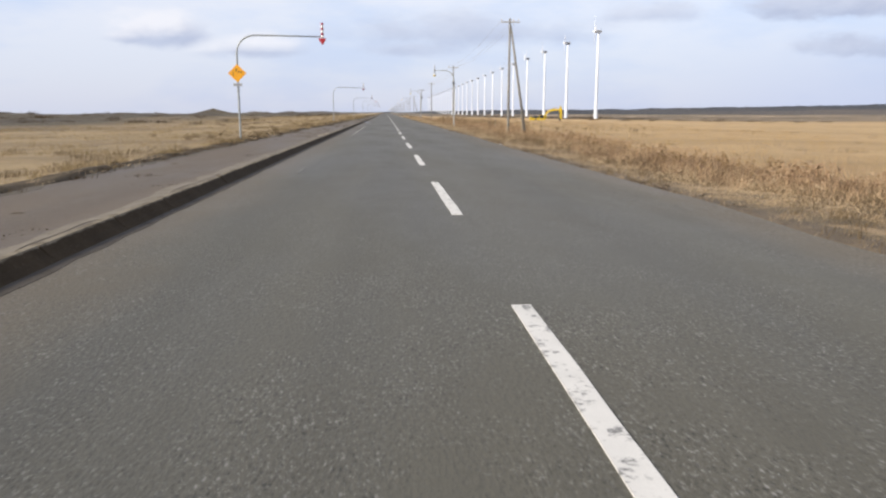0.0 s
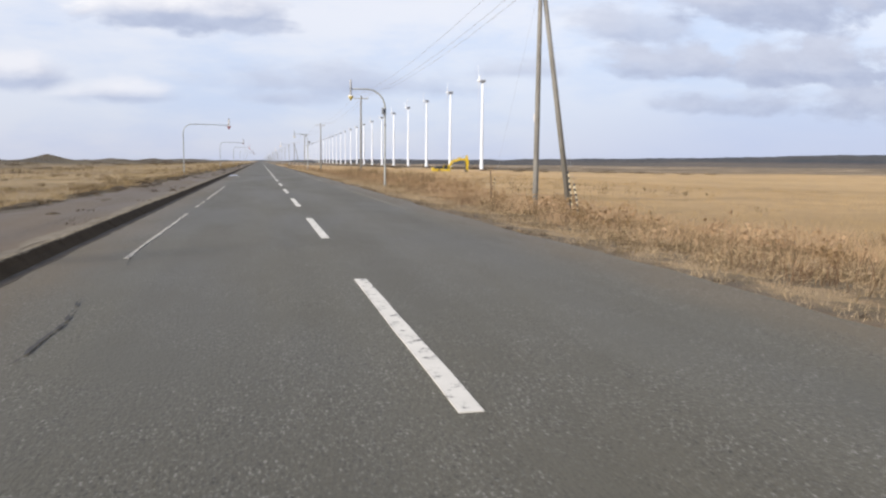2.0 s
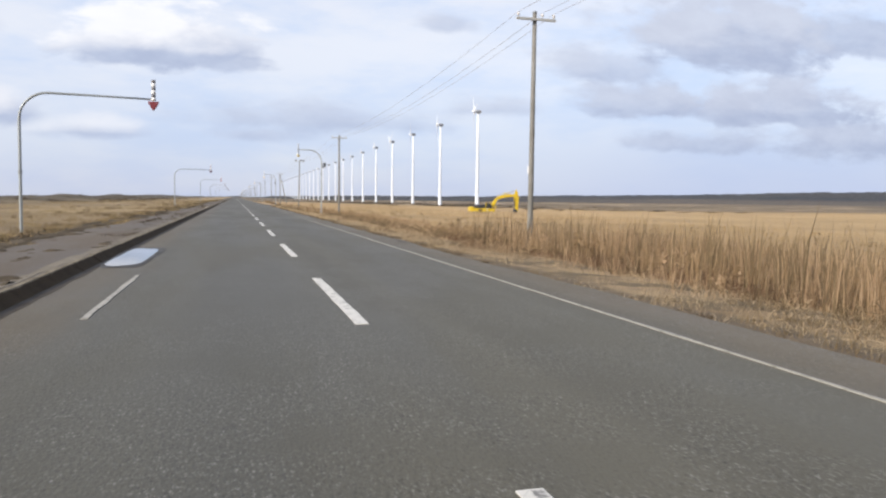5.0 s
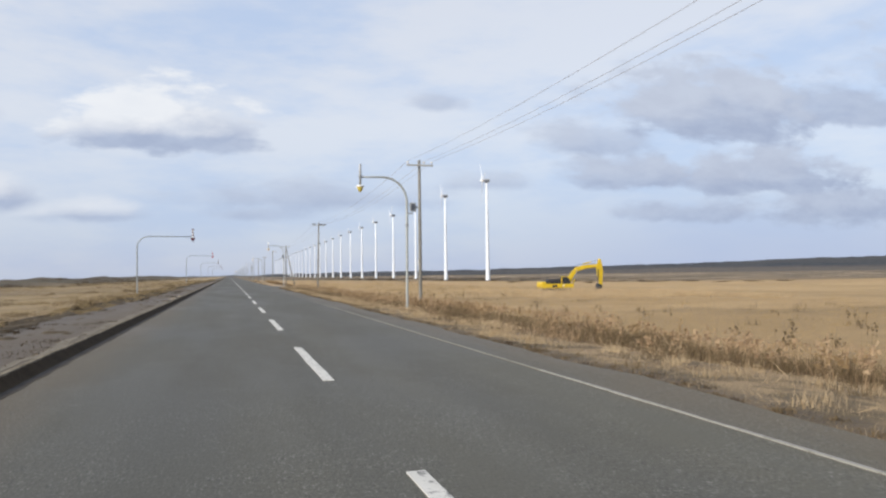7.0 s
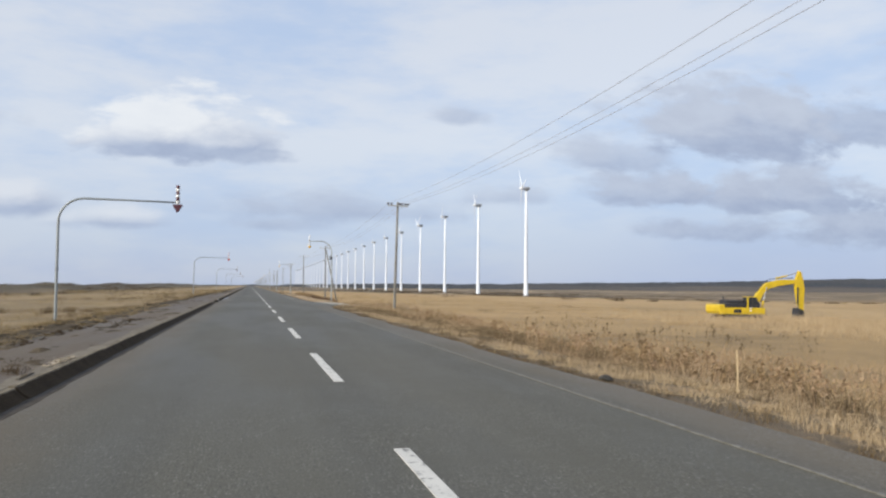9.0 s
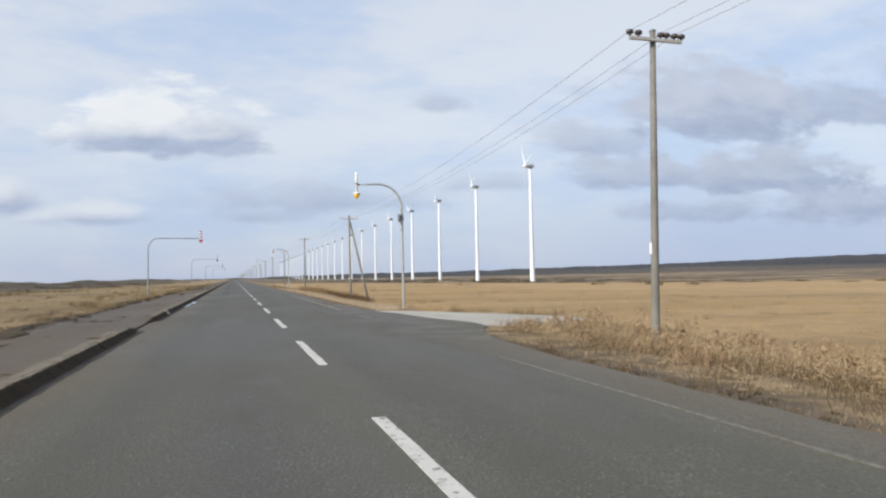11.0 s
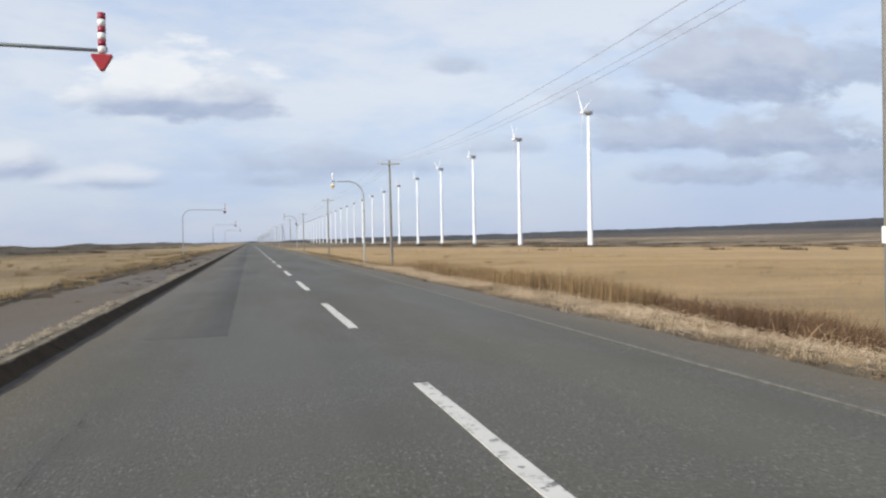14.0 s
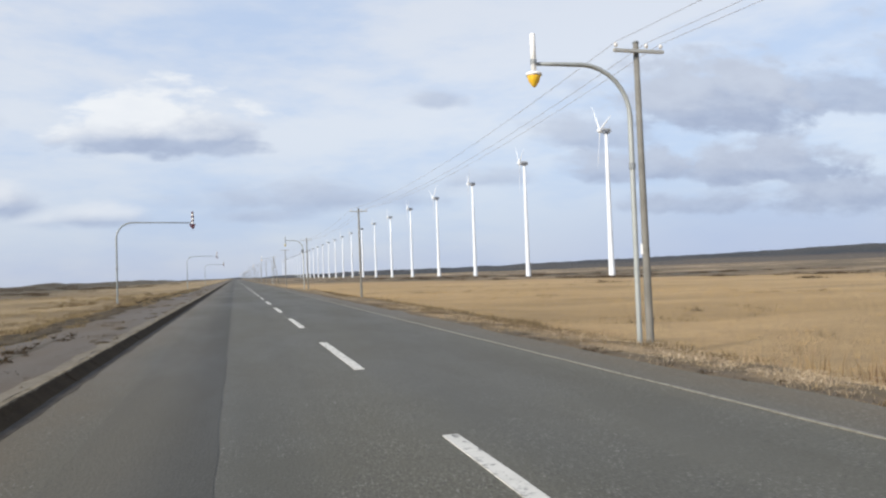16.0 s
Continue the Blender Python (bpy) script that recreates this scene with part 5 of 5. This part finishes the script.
def sown(name, mat, n, x0, x1, y0, y1, seed, h0, h1, w, lean, label, category, clump=0.3, per=12, keep=None, power=1.0, inner=None, outer=None, simple=False):
    x, y, c, rng = scatter(n, x0, x1, y0, y1, seed, clump, per, keep, power)
    ok = off_lane(x, y)
    if inner is not None:
        ok &= x > inner
    if outer is not None:
        ok &= x < outer
    x, y, c = x[ok], y[ok], c[ok]
    h = (h0 + (h1 - h0) * c) * rng.uniform(0.6, 1.15, len(x))
    if callable(w):
        w = w(x, y)
    return blades(name, mat, x, y, h, w * rng.uniform(0.6, 1.3, len(x)), lean, seed + 1, label, category, 0.0, simple)


def tangle(name, mat, n, x0, x1, y0, y1, seed, length, width, rise, lift, label, category, keep=None, inner=None):
    """Broken stalks lying across one another in every direction."""
    x, y, c, rng = scatter(n, x0, x1, y0, y1, seed, 0.35 if x1 - x0 > 1 else 0.05, 24, keep)
    ok = off_lane(x, y)
    if inner is not None:
        ok &= x > inner
    x, y, c = x[ok], y[ok], c[ok]
    n = len(x)
    z = np.where((x < -4.3) & (x > -7.1), 0.155, land(x, y)) + rng.random(n) ** 1.6 * lift * (0.4 + c)
    a, e = rng.uniform(0, 2 * np.pi, n), np.radians(rng.uniform(-12, rise, n))
    r = length * rng.uniform(0.4, 1.2, n)
    d = np.stack([np.cos(a) * np.cos(e), np.sin(a) * np.cos(e), np.sin(e)], -1) * r[:, None]
    p = np.stack([x, y, z], -1)
    b = rng.uniform(0, 2 * np.pi, n)
    s = np.stack([np.cos(b), np.sin(b), rng.uniform(-1, 1, n)], -1) * (width * rng.uniform(0.5, 1.3, n))[:, None] / 2
    kink = rng.normal(0, 0.14, (n, 3)) * r[:, None]
    v = np.stack([p - s, p + s, p + d * 0.55 + kink + s, p + d * 0.55 + kink - s, p + d], 1)
    i = np.arange(n)[:, None] * 5
    f = np.concatenate([i + [0, 1, 2], i + [0, 2, 3], i + [3, 2, 4]])
    return tagged(raw(name, v.reshape(-1, 3), f, mat), label, category, kind="stuff")


def seeded(name, mat, n, x0, x1, y0, y1, seed, h0, h1, label, keep=None):
    """Dead stalks with crumpled seed heads."""
    x, y, c, rng = scatter(n, x0, x1, y0, y1, seed, 0.25, 5, keep)
    ok = off_lane(x, y)
    x, y, c = x[ok], y[ok], c[ok]
    n = len(x)
    h = (h0 + (h1 - h0) * c) * rng.uniform(0.7, 1.15, n)
    p = np.stack([x, y, land(x, y) - 0.03], -1)
    tip = p + np.stack([rng.normal(0, 0.13, n) * h, rng.normal(0, 0.13, n) * h, h], -1)
    b = rng.uniform(0, np.pi, n)
    s = np.stack([np.cos(b), np.sin(b), b * 0], -1) * 0.006
    v = [np.stack([p - s, p + s, tip], 1)]
    for j in range(9):
        at = tip + (p - tip) * (rng.random(n) ** 2 * 0.4)[:, None] + rng.normal(0, 0.012, (n, 3))
        v.append(at[:, None, :] + rng.normal(0, 0.032, (n, 3, 3)))
    v = np.concatenate(v, 1).reshape(-1, 3)
    return tagged(raw(name, v, np.arange(len(v)).reshape(-1, 3), mat), label, "weeds", kind="stuff")


NEAR, FAR = -8.0, 420.0
sown("verge_grass", M["pale_straw"], 76000, 4.4, 7.0, NEAR, 340, 101, 0.05, 0.17, 0.0065, 1.3, "pale flattened straw grass along the road edge", "grass", 0.3, 30, lambda x, y: 0.55 + 0.45 * (field(x, y, 1.6, 70) > 0.4), 1.0, inner=4.12)
sown("verge_mat", M["mat_straw"], 62000, 4.45, 7.4, 2, 236, 169, 0.025, 0.075, 0.008, 1.5, "short matted tan grass on the verge", "grass", 0.35, 40, lambda x, y: 0.3 + 0.7 * (field(x, y, 1.9, 37) > 0.42), inner=4.2)
sown("verge_mat", M["mat_straw"], 36000, 4.5, 8.0, 2, 110, 177, 0.05, 0.16, 0.009, 1.2, "matted tan grass on the verge", "grass", 0.35, 40, lambda x, y: 0.4 + 0.6 * (field(x, y, 2.2, 42) > 0.4), inner=4.25)
sown("verge_mat", M["mat_straw"], 28000, 4.5, 7.8, 112, 234, 185, 0.04, 0.12, 0.009, 1.2, "matted tan grass on the verge", "grass", 0.35, 40, lambda x, y: 0.35 + 0.65 * (field(x, y, 2.2, 45) > 0.42), inner=4.25)
sown("verge_weeds", M["brown_weed"], 62000, 4.35, 7.6, NEAR, 340, 103, 0.06, 0.24, 0.012, 1.2, "brown withered weeds in the verge", "weeds", 0.24, 26, lambda x, y: field(x, y, 2.5, 71) > 0.48, inner=4.12)
sown("edge_litter", M["brown_weed"], 26000, 4.30, 4.60, 100, 231, 187, 0.04, 0.10, 0.012, 1.1, "dark rotted litter along the edge of the asphalt", "weeds", 0.10, 40, lambda x, y: 0.2 + 0.8 * (field(x, y * 0.4, 1.4, 46) > 0.45), inner=4.12)
sown("verge_tufts", M["pale_straw"], 30000, 4.6, 7.0, 119, 205, 189, 0.10, 0.24, 0.009, 0.8, "pale straw tufts standing on the verge", "grass", 0.15, 45, lambda x, y: 0.1 + 0.9 * (field(x, y * 0.7, 1.3, 47) > 0.45), inner=4.5)
sown("verge_tufts", M["mat_straw"], 6000, 4.6, 6.8, 104, 119, 191, 0.07, 0.18, 0.009, 1.0, "dull tan tufts standing on the verge", "grass", 0.15, 40, lambda x, y: 0.1 + 0.9 * (field(x, y * 0.7, 1.3, 47) > 0.45), inner=4.4)
sown("ditch_weeds", M["brown_weed"], 44000, 6.4, 10.8, NEAR, 235, 105, 0.12, 0.5, 0.012, 1.2, "brown withered weeds in the ditch", "weeds", 0.4, 28, lambda x, y: 0.15 + 0.85 * (field(x, y, 6.0, 72) > 0.42))
sown("reeds", M["reed"], 130000, 6.4, 18.0, NEAR, 330, 107, 0.12, 0.60, 0.011, 1.1, "dry tan reeds behind the verge", "reeds", 0.5, 30,
     lambda x, y: np.interp(y, [-8, 20, 60, 95, 100, 125, 132, 180, 230, 240, 330], [0.9, 0.9, 0.9, 0.8, 1, 1, 0.7, 0.7, 0.5, 0.15, 0.15]) * (0.15 + 0.85 * (field(x, y, 3.5, 73) > 0.45)))
sown("reeds", M["reed"], 20000, 6.3, 13.0, 8, 70, 175, 0.2, 0.55, 0.011, 0.6, "upright dry tan reeds behind the verge", "reeds", 0.4, 26, lambda x, y: 0.25 + 0.75 * (field(x, y, 3.0, 41) > 0.42))
sown("tall_reeds", M["brown_reed"], 8000, 7.4, 18.0, 94, 117, 106, 0.6, 1.3, 0.014, 0.4, "tall brown reeds beside the utility pole", "reeds", 0.4, 14)
sown("tall_reeds", M["reed"], 12000, 7.4, 18.0, 94, 117, 108, 0.7, 1.5, 0.014, 0.35, "tall dry tan reeds beside the utility pole", "reeds", 0.4, 14, lambda x, y: 0.2 + 0.8 * (field(x, y, 3.0, 80) > 0.45))
sown("reed_foot", M["rust"], 16000, 7.0, 10.0, 97, 117, 171, 0.12, 0.45, 0.013, 0.7, "dark red-brown undergrowth at the foot of the reeds", "weeds", 0.3, 30, lambda x, y: 0.4 + 0.6 * (field(x, y, 1.8, 38) > 0.4))
sown("tall_stalks", M["brown_weed"], 1400, 7.2, 16, 96, 117, 109, 1.1, 1.75, 0.026, 0.2, "tall dark dead stalks among the reeds", "reeds", 0.14, 3)
sown("ditch_reeds", M["brown_reed"], 9000, 6.9, 9.8, 293, 314, 111, 0.2, 0.6, 0.012, 0.4, "tan reeds standing in the ditch", "reeds", 0.3, 26, lambda x, y: 0.25 + 0.75 * (field(x, y, 2.4, 74) > 0.45))
sown("ditch_reeds", M["rust"], 5000, 7.0, 9.8, 293, 312.5, 110, 0.2, 0.55, 0.012, 0.4, "red-brown reeds standing in the ditch", "reeds", 0.3, 26)
sown("ditch_thicket", M["rust"], 30000, 7.7, 10.4, 267.5, 296, 112, 0.2, 0.7, 0.013, 0.6, "red-brown withered plants in the ditch", "weeds", 0.35, 26, lambda x, y: 0.3 + 0.7 * (field(x, y, 2.6, 74) > 0.42))
sown("ditch_thicket", M["brown_weed"], 9000, 7.2, 9.8, 318, 400, 118, 0.12, 0.35, 0.016, 0.4, "red-brown withered plants in the ditch", "weeds", 0.35, 26)
sown("ditch_reeds", M["brown_reed"], 22000, 6.9, 8.8, 279, 307, 120, 0.55, 0.88, 0.012, 0.2, "dense brown reeds standing in the ditch", "reeds", 0.2, 26, lambda x, y: (0.35 + 0.65 * (field(x, y, 2.4, 74) > 0.35)) * (1 - 0.9 * smooth2(y, 298, 306)))
sown("entrance_weeds", M["brown_weed"], 1400, 8.6, 15.5, 235.4, 237.0, 114, 0.3, 0.85, 0.014, 0.7, "dark dead weeds behind the field entrance", "weeds", 0.22, 50, lambda x, y: field(x, y * 0, 1.6, 90) > 0.45)
sown("field_grass", M["field_straw"], 145000, 11, 60, NEAR, 400, 113, 0.06, 0.26, lambda x, y: 0.012 + 0.0006 * np.abs(x), 1.2, "golden dry grass of the open field", "grass", 0.7, 20, lambda x, y: 0.3 + 0.7 * (field(x, y, 12.0, 75) > 0.35), 1.8, simple=True)
sown("verge_thicket", M["brown_weed"], 60000, 6.0, 12.5, 120, 222, 122, 0.14, 0.42, 0.012, 0.9, "dark brown thickets of withered weeds", "weeds", 0.4, 40, lambda x, y: field(x, y * 0.6, 3.6, 88) > 0.56)
sown("verge_thicket", M["rust"], 38000, 6.0, 12.5, NEAR, 80, 124, 0.2, 0.55, 0.012, 0.8, "red-brown thickets of withered weeds", "weeds", 0.4, 40, lambda x, y: field(x, y * 0.6, 4.2, 89) > 0.56)
sown("verge_thicket", M["brown_weed"], 26000, 7.2, 10.2, 114, 176, 126, 0.22, 0.55, 0.012, 0.6, "dense band of dark brown standing weeds", "weeds", 0.3, 40, lambda x, y: np.interp(y, [114, 120, 150, 176], [0.4, 1, 0.8, 0.4]) * (field(x, y * 0.5, 2.6, 44) > 0.32))
sown("field_weeds", M["brown_weed"], 40000, 11, 60, NEAR, 460, 115, 0.15, 0.5, 0.022, 0.7, "brown weeds scattered over the field", "weeds", 0.6, 30, lambda x, y: field(x, y, 8.0, 76) > 0.6, 1.3, simple=True)
sown("digger_reeds", M["pale_straw"], 40000, 32, 62, 195, 229, 116, 0.4, 1.0, 0.02, 0.5, "pale reeds round the excavator", "reeds", 0.8, 26, lambda x, y: 0.3 + 0.7 * (field(x, y, 5.0, 82) > 0.4), simple=True)
sown("dune_grass", M["olive"], 70000, -15.0, -7.3, NEAR, 400, 117, 0.08, 0.34, 0.010, 1.3, "brown and straw grass behind the footway", "grass", 0.35, 28, lambda x, y: 0.15 + 0.85 * (field(x, y, 3.0, 77) > 0.45), outer=-7.0)
sown("footway_edge_straw", M["pale_straw"], 40000, -8.2, -7.15, NEAR, 400, 119, 0.05, 0.18, 0.010, 1.5, "pale straw lying over the footway edge", "grass", 0.22, 26, lambda x, y: field(x, y, 2.2, 78) > 0.5, outer=-6.75)
sown("footway_edge_weeds", M["dark_weed"], 30000, -7.55, -6.95, NEAR, 400, 125, 0.03, 0.13, 0.016, 1.4, "dark brown weeds along the footway edge", "weeds", 0.18, 26, lambda x, y: field(x, y, 2.6, 83) > 0.38, outer=-6.6)
sown("kerb_tuft", M["dark_weed"], 60, -5.6, -5.2, 62.2, 63.4, 181, 0.10, 0.24, 0.009, 1.2, "dead twiggy weeds in the footway", "weeds", 0.12, 30)
sown("kerb_tuft", M["dark_weed"], 90, -4.95, -4.6, 175.2, 176.4, 173, 0.12, 0.28, 0.010, 1.2, "dead twiggy weeds rooted behind the kerb", "weeds", 0.12, 30)
sown("berm_grass", M["olive"], 26000, -7.1, -6.45, 96, 420, 183, 0.04, 0.20, 0.010, 1.2, "olive grass growing over the far side of the footway", "grass", 0.16, 40, lambda x, y: (field(x, y * 0.5, 1.5, 43) > 0.5) * (soil_cover(y) > 0.3))
sown("turf_tufts", M["olive"], 40000, -8.0, -7.2, NEAR, 400, 165, 0.08, 0.30, 0.011, 1.2, "olive and straw tufts on the turf edge", "grass", 0.16, 40, lambda x, y: field(x, y, 2.0, 35) > 0.45, outer=-7.05)
sown("turf_tufts", M["dark_weed"], 30000, -8.3, -7.15, NEAR, 400, 167, 0.06, 0.26, 0.012, 1.0, "dark dead weeds on the turf edge", "weeds", 0.16, 40, lambda x, y: field(x, y, 1.7, 36) > 0.52, outer=-7.0)
sown("footway_weeds", M["dark_weed"], 26000, -7.1, -4.5, NEAR, 400, 123, 0.03, 0.10, 0.014, 1.4, "small brown weeds and litter on the footway", "weeds", 0.25, 26, lambda x, y: (field(x * 1.6, y * 0.3, 1.1, 81) > 0.62) * np.interp(y, [0, 60, 120, 230, 236, 276, 285, 420], [0.3, 0.4, 1, 1, 0.2, 0.2, 1, 1]), outer=-4.5)
sown("dune_field_grass", M["olive"], 85000, -45, -13, NEAR, 420, 121, 0.12, 0.36, lambda x, y: 0.016 + 0.0006 * np.abs(x), 1.1, "brown dune grass", "grass", 0.7, 24, lambda x, y: 0.15 + 0.85 * (field(x, y, 9.0, 79) > 0.45), 1.0, simple=True)
sown("dune_scrub", M["dark_weed"], 80000, -190, -26, NEAR, 700, 127, 0.3, 0.9, lambda x, y: 0.05 + 0.0008 * np.abs(x), 0.7, "dark scrub on the dunes", "scrub", 1.6, 60, lambda x, y: field(x, y, 17.0, 84) > 0.55, 1.0, simple=True)
sown("field_scrub", M["dark_weed"], 60000, 60, 280, 430, 950, 129, 0.3, 1.1, lambda x, y: 0.06 + 0.0009 * np.abs(x), 0.7, "dark scrub beyond the field", "scrub", 2.6, 90, lambda x, y: field(x * 0.5, y * 1.4, 24.0, 85) > 0.6, 1.0, simple=True)
sown("verge_straw_bank", M["bank_straw"], 38000, 4.75, 6.4, 234, 320, 131, 0.07, 0.18, 0.007, 1.4, "thick pale straw on the road verge", "grass", 0.3, 30, lambda x, y: 1 - 0.8 * smooth2(y, 300, 308), 1.0, inner=4.2)
sown("dune_clumps", M["brown_weed"], 40000, -22, -8.2, NEAR, 400, 133, 0.15, 0.45, 0.014, 0.8, "dark brown weed clumps in the dune grass", "weeds", 0.3, 60, lambda x, y: field(x, y, 5.0, 86) > 0.5, 1.0)
sown("mound_weeds", M["reed"], 9000, 6.0, 14, 208, 229, 135, 0.15, 0.45, 0.012, 1.0, "tangled pale weeds beside the field entrance", "weeds", 0.3, 40, lambda x, y: smooth2(y, 208, 216) * 0.9)
sown("mound_weeds", M["brown_weed"], 6000, 6.0, 14, 206, 229, 137, 0.12, 0.4, 0.012, 1.0, "tangled brown weeds beside the field entrance", "weeds", 0.3, 40, lambda x, y: smooth2(y, 208, 216) * 0.9)
tangle("mound_tangle", M["pale_straw"], 26000, 6.2, 14, 210, 231, 139, 0.30, 0.011, 50, 0.40, "heap of broken pale stalks beside the field entrance", "weeds", lambda x, y: smooth2(x, 6, 8) * (0.3 + 0.7 * (field(x, y, 2.0, 92) > 0.4)))
BUSHY = lambda x, y: np.interp(y, [-8, 55, 95, 112, 120, 150, 205, 235, 236], [1, 1, 0.8, 0.6, 0.3, 0.35, 0.6, 0.7, 0.15]) * (0.2 + 0.8 * (field(x, y, 2.4, 93) > 0.45))
tangle("verge_tangle", M["pale_straw"], 95000, 5.2, 10.5, NEAR, 300, 141, 0.30, 0.0075, 50, 0.24, "tangle of broken pale straw along the verge", "straw", BUSHY)
tangle("brown_tangle", M["brown_weed"], 75000, 5.6, 11.0, NEAR, 300, 143, 0.24, 0.010, 55, 0.22, "tangle of broken brown stalks in the ditch", "weeds", lambda x, y: BUSHY(x, y) * (field(x, y, 4.0, 94) > 0.42))
tangle("straw_bank", M["bank_straw"], 36000, 4.8, 6.9, 236, 320, 145, 0.18, 0.007, 30, 0.12, "bank of lying pale straw on the verge", "straw", lambda x, y: 1 - 0.8 * smooth2(y, 300, 308), inner=4.4)
seeded("seed_heads", M["brown_reed"], 3500, 7.0, 12.0, NEAR, 232, 147, 0.3, 0.75, "brown dead stalks with crumpled seed heads", lambda x, y: field(x, y, 5.0, 95) > 0.45)
seeded("seed_heads", M["reed"], 5000, 7.0, 13.0, NEAR, 232, 149, 0.3, 0.7, "tan dead stalks with crumpled seed heads", lambda x, y: field(x, y, 5.0, 96) > 0.45)
seeded("seed_heads", M["brown_weed"], 1500, 12.0, 30.0, 60, 210, 151, 0.4, 0.9, "scattered dead stalks in the open field", lambda x, y: field(x, y, 9.0, 97) > 0.6)
# straw caught along the top of the kerb
for a, b, n in ((269, 281, 2600), (170.4, 173.0, 600), (176.5, 178.4, 350), (36, 42, 200), (292, 296, 300)):
    tangle("kerb_straw", M["bleached"], n, -4.60, -4.50, a, b, 153 + int(a), 0.10, 0.012, 30, 0.05, "pale straw caught along the kerb", "straw")
# dark weeds rooted in the asphalt edge, litter on the footway
sown("asphalt_edge_weeds", M["dark_weed"], 32000, 4.22, 4.75, NEAR, 320, 161, 0.03, 0.11, 0.012, 1.3, "dark weeds and soil along the asphalt edge", "weeds", 0.1, 22, lambda x, y: field(x * 0.4, y, 1.3, 98) > 0.42, inner=4.14)
for x, y, a, b, n in ((-5.95, 272.6, 0.1, 2.4, 260), (-6.2, 171.0, 0.15, 4.0, 500), (-6.4, 187.0, 0.3, 6.0, 900), (-5.6, 191.0, 0.2, 4.0, 500), (-6.2, 309.0, 0.35, 6.0, 900), (-4.9, 310.0, 0.12, 4.0, 260),
                      (-5.9, 319.0, 0.3, 6.0, 900), (-6.4, 70.0, 0.25, 3.0, 450), (-6.6, 84.0, 0.3, 4.5, 600), (-5.6, 128.0, 0.2, 4.0, 400), (-6.5, 142.0, 0.3, 5.0, 700), (-4.7, 64.0, 0.08, 1.2, 120)):
    tangle("footway_litter", M["dark_weed"], n, x - a, x + a, y - b, y + b, int(300 + y), 0.09, 0.016, 40, 0.04, "brown dead plant litter on the footway", "litter")
sown("west_verge_weeds", M["brown_weed"], 40000, -10.2, -7.4, NEAR, 400, 163, 0.07, 0.28, 0.013, 1.1, "brown withered weeds behind the footway", "weeds", 0.3, 30, lambda x, y: field(x, y, 3.6, 99) > 0.4, outer=-7.1)
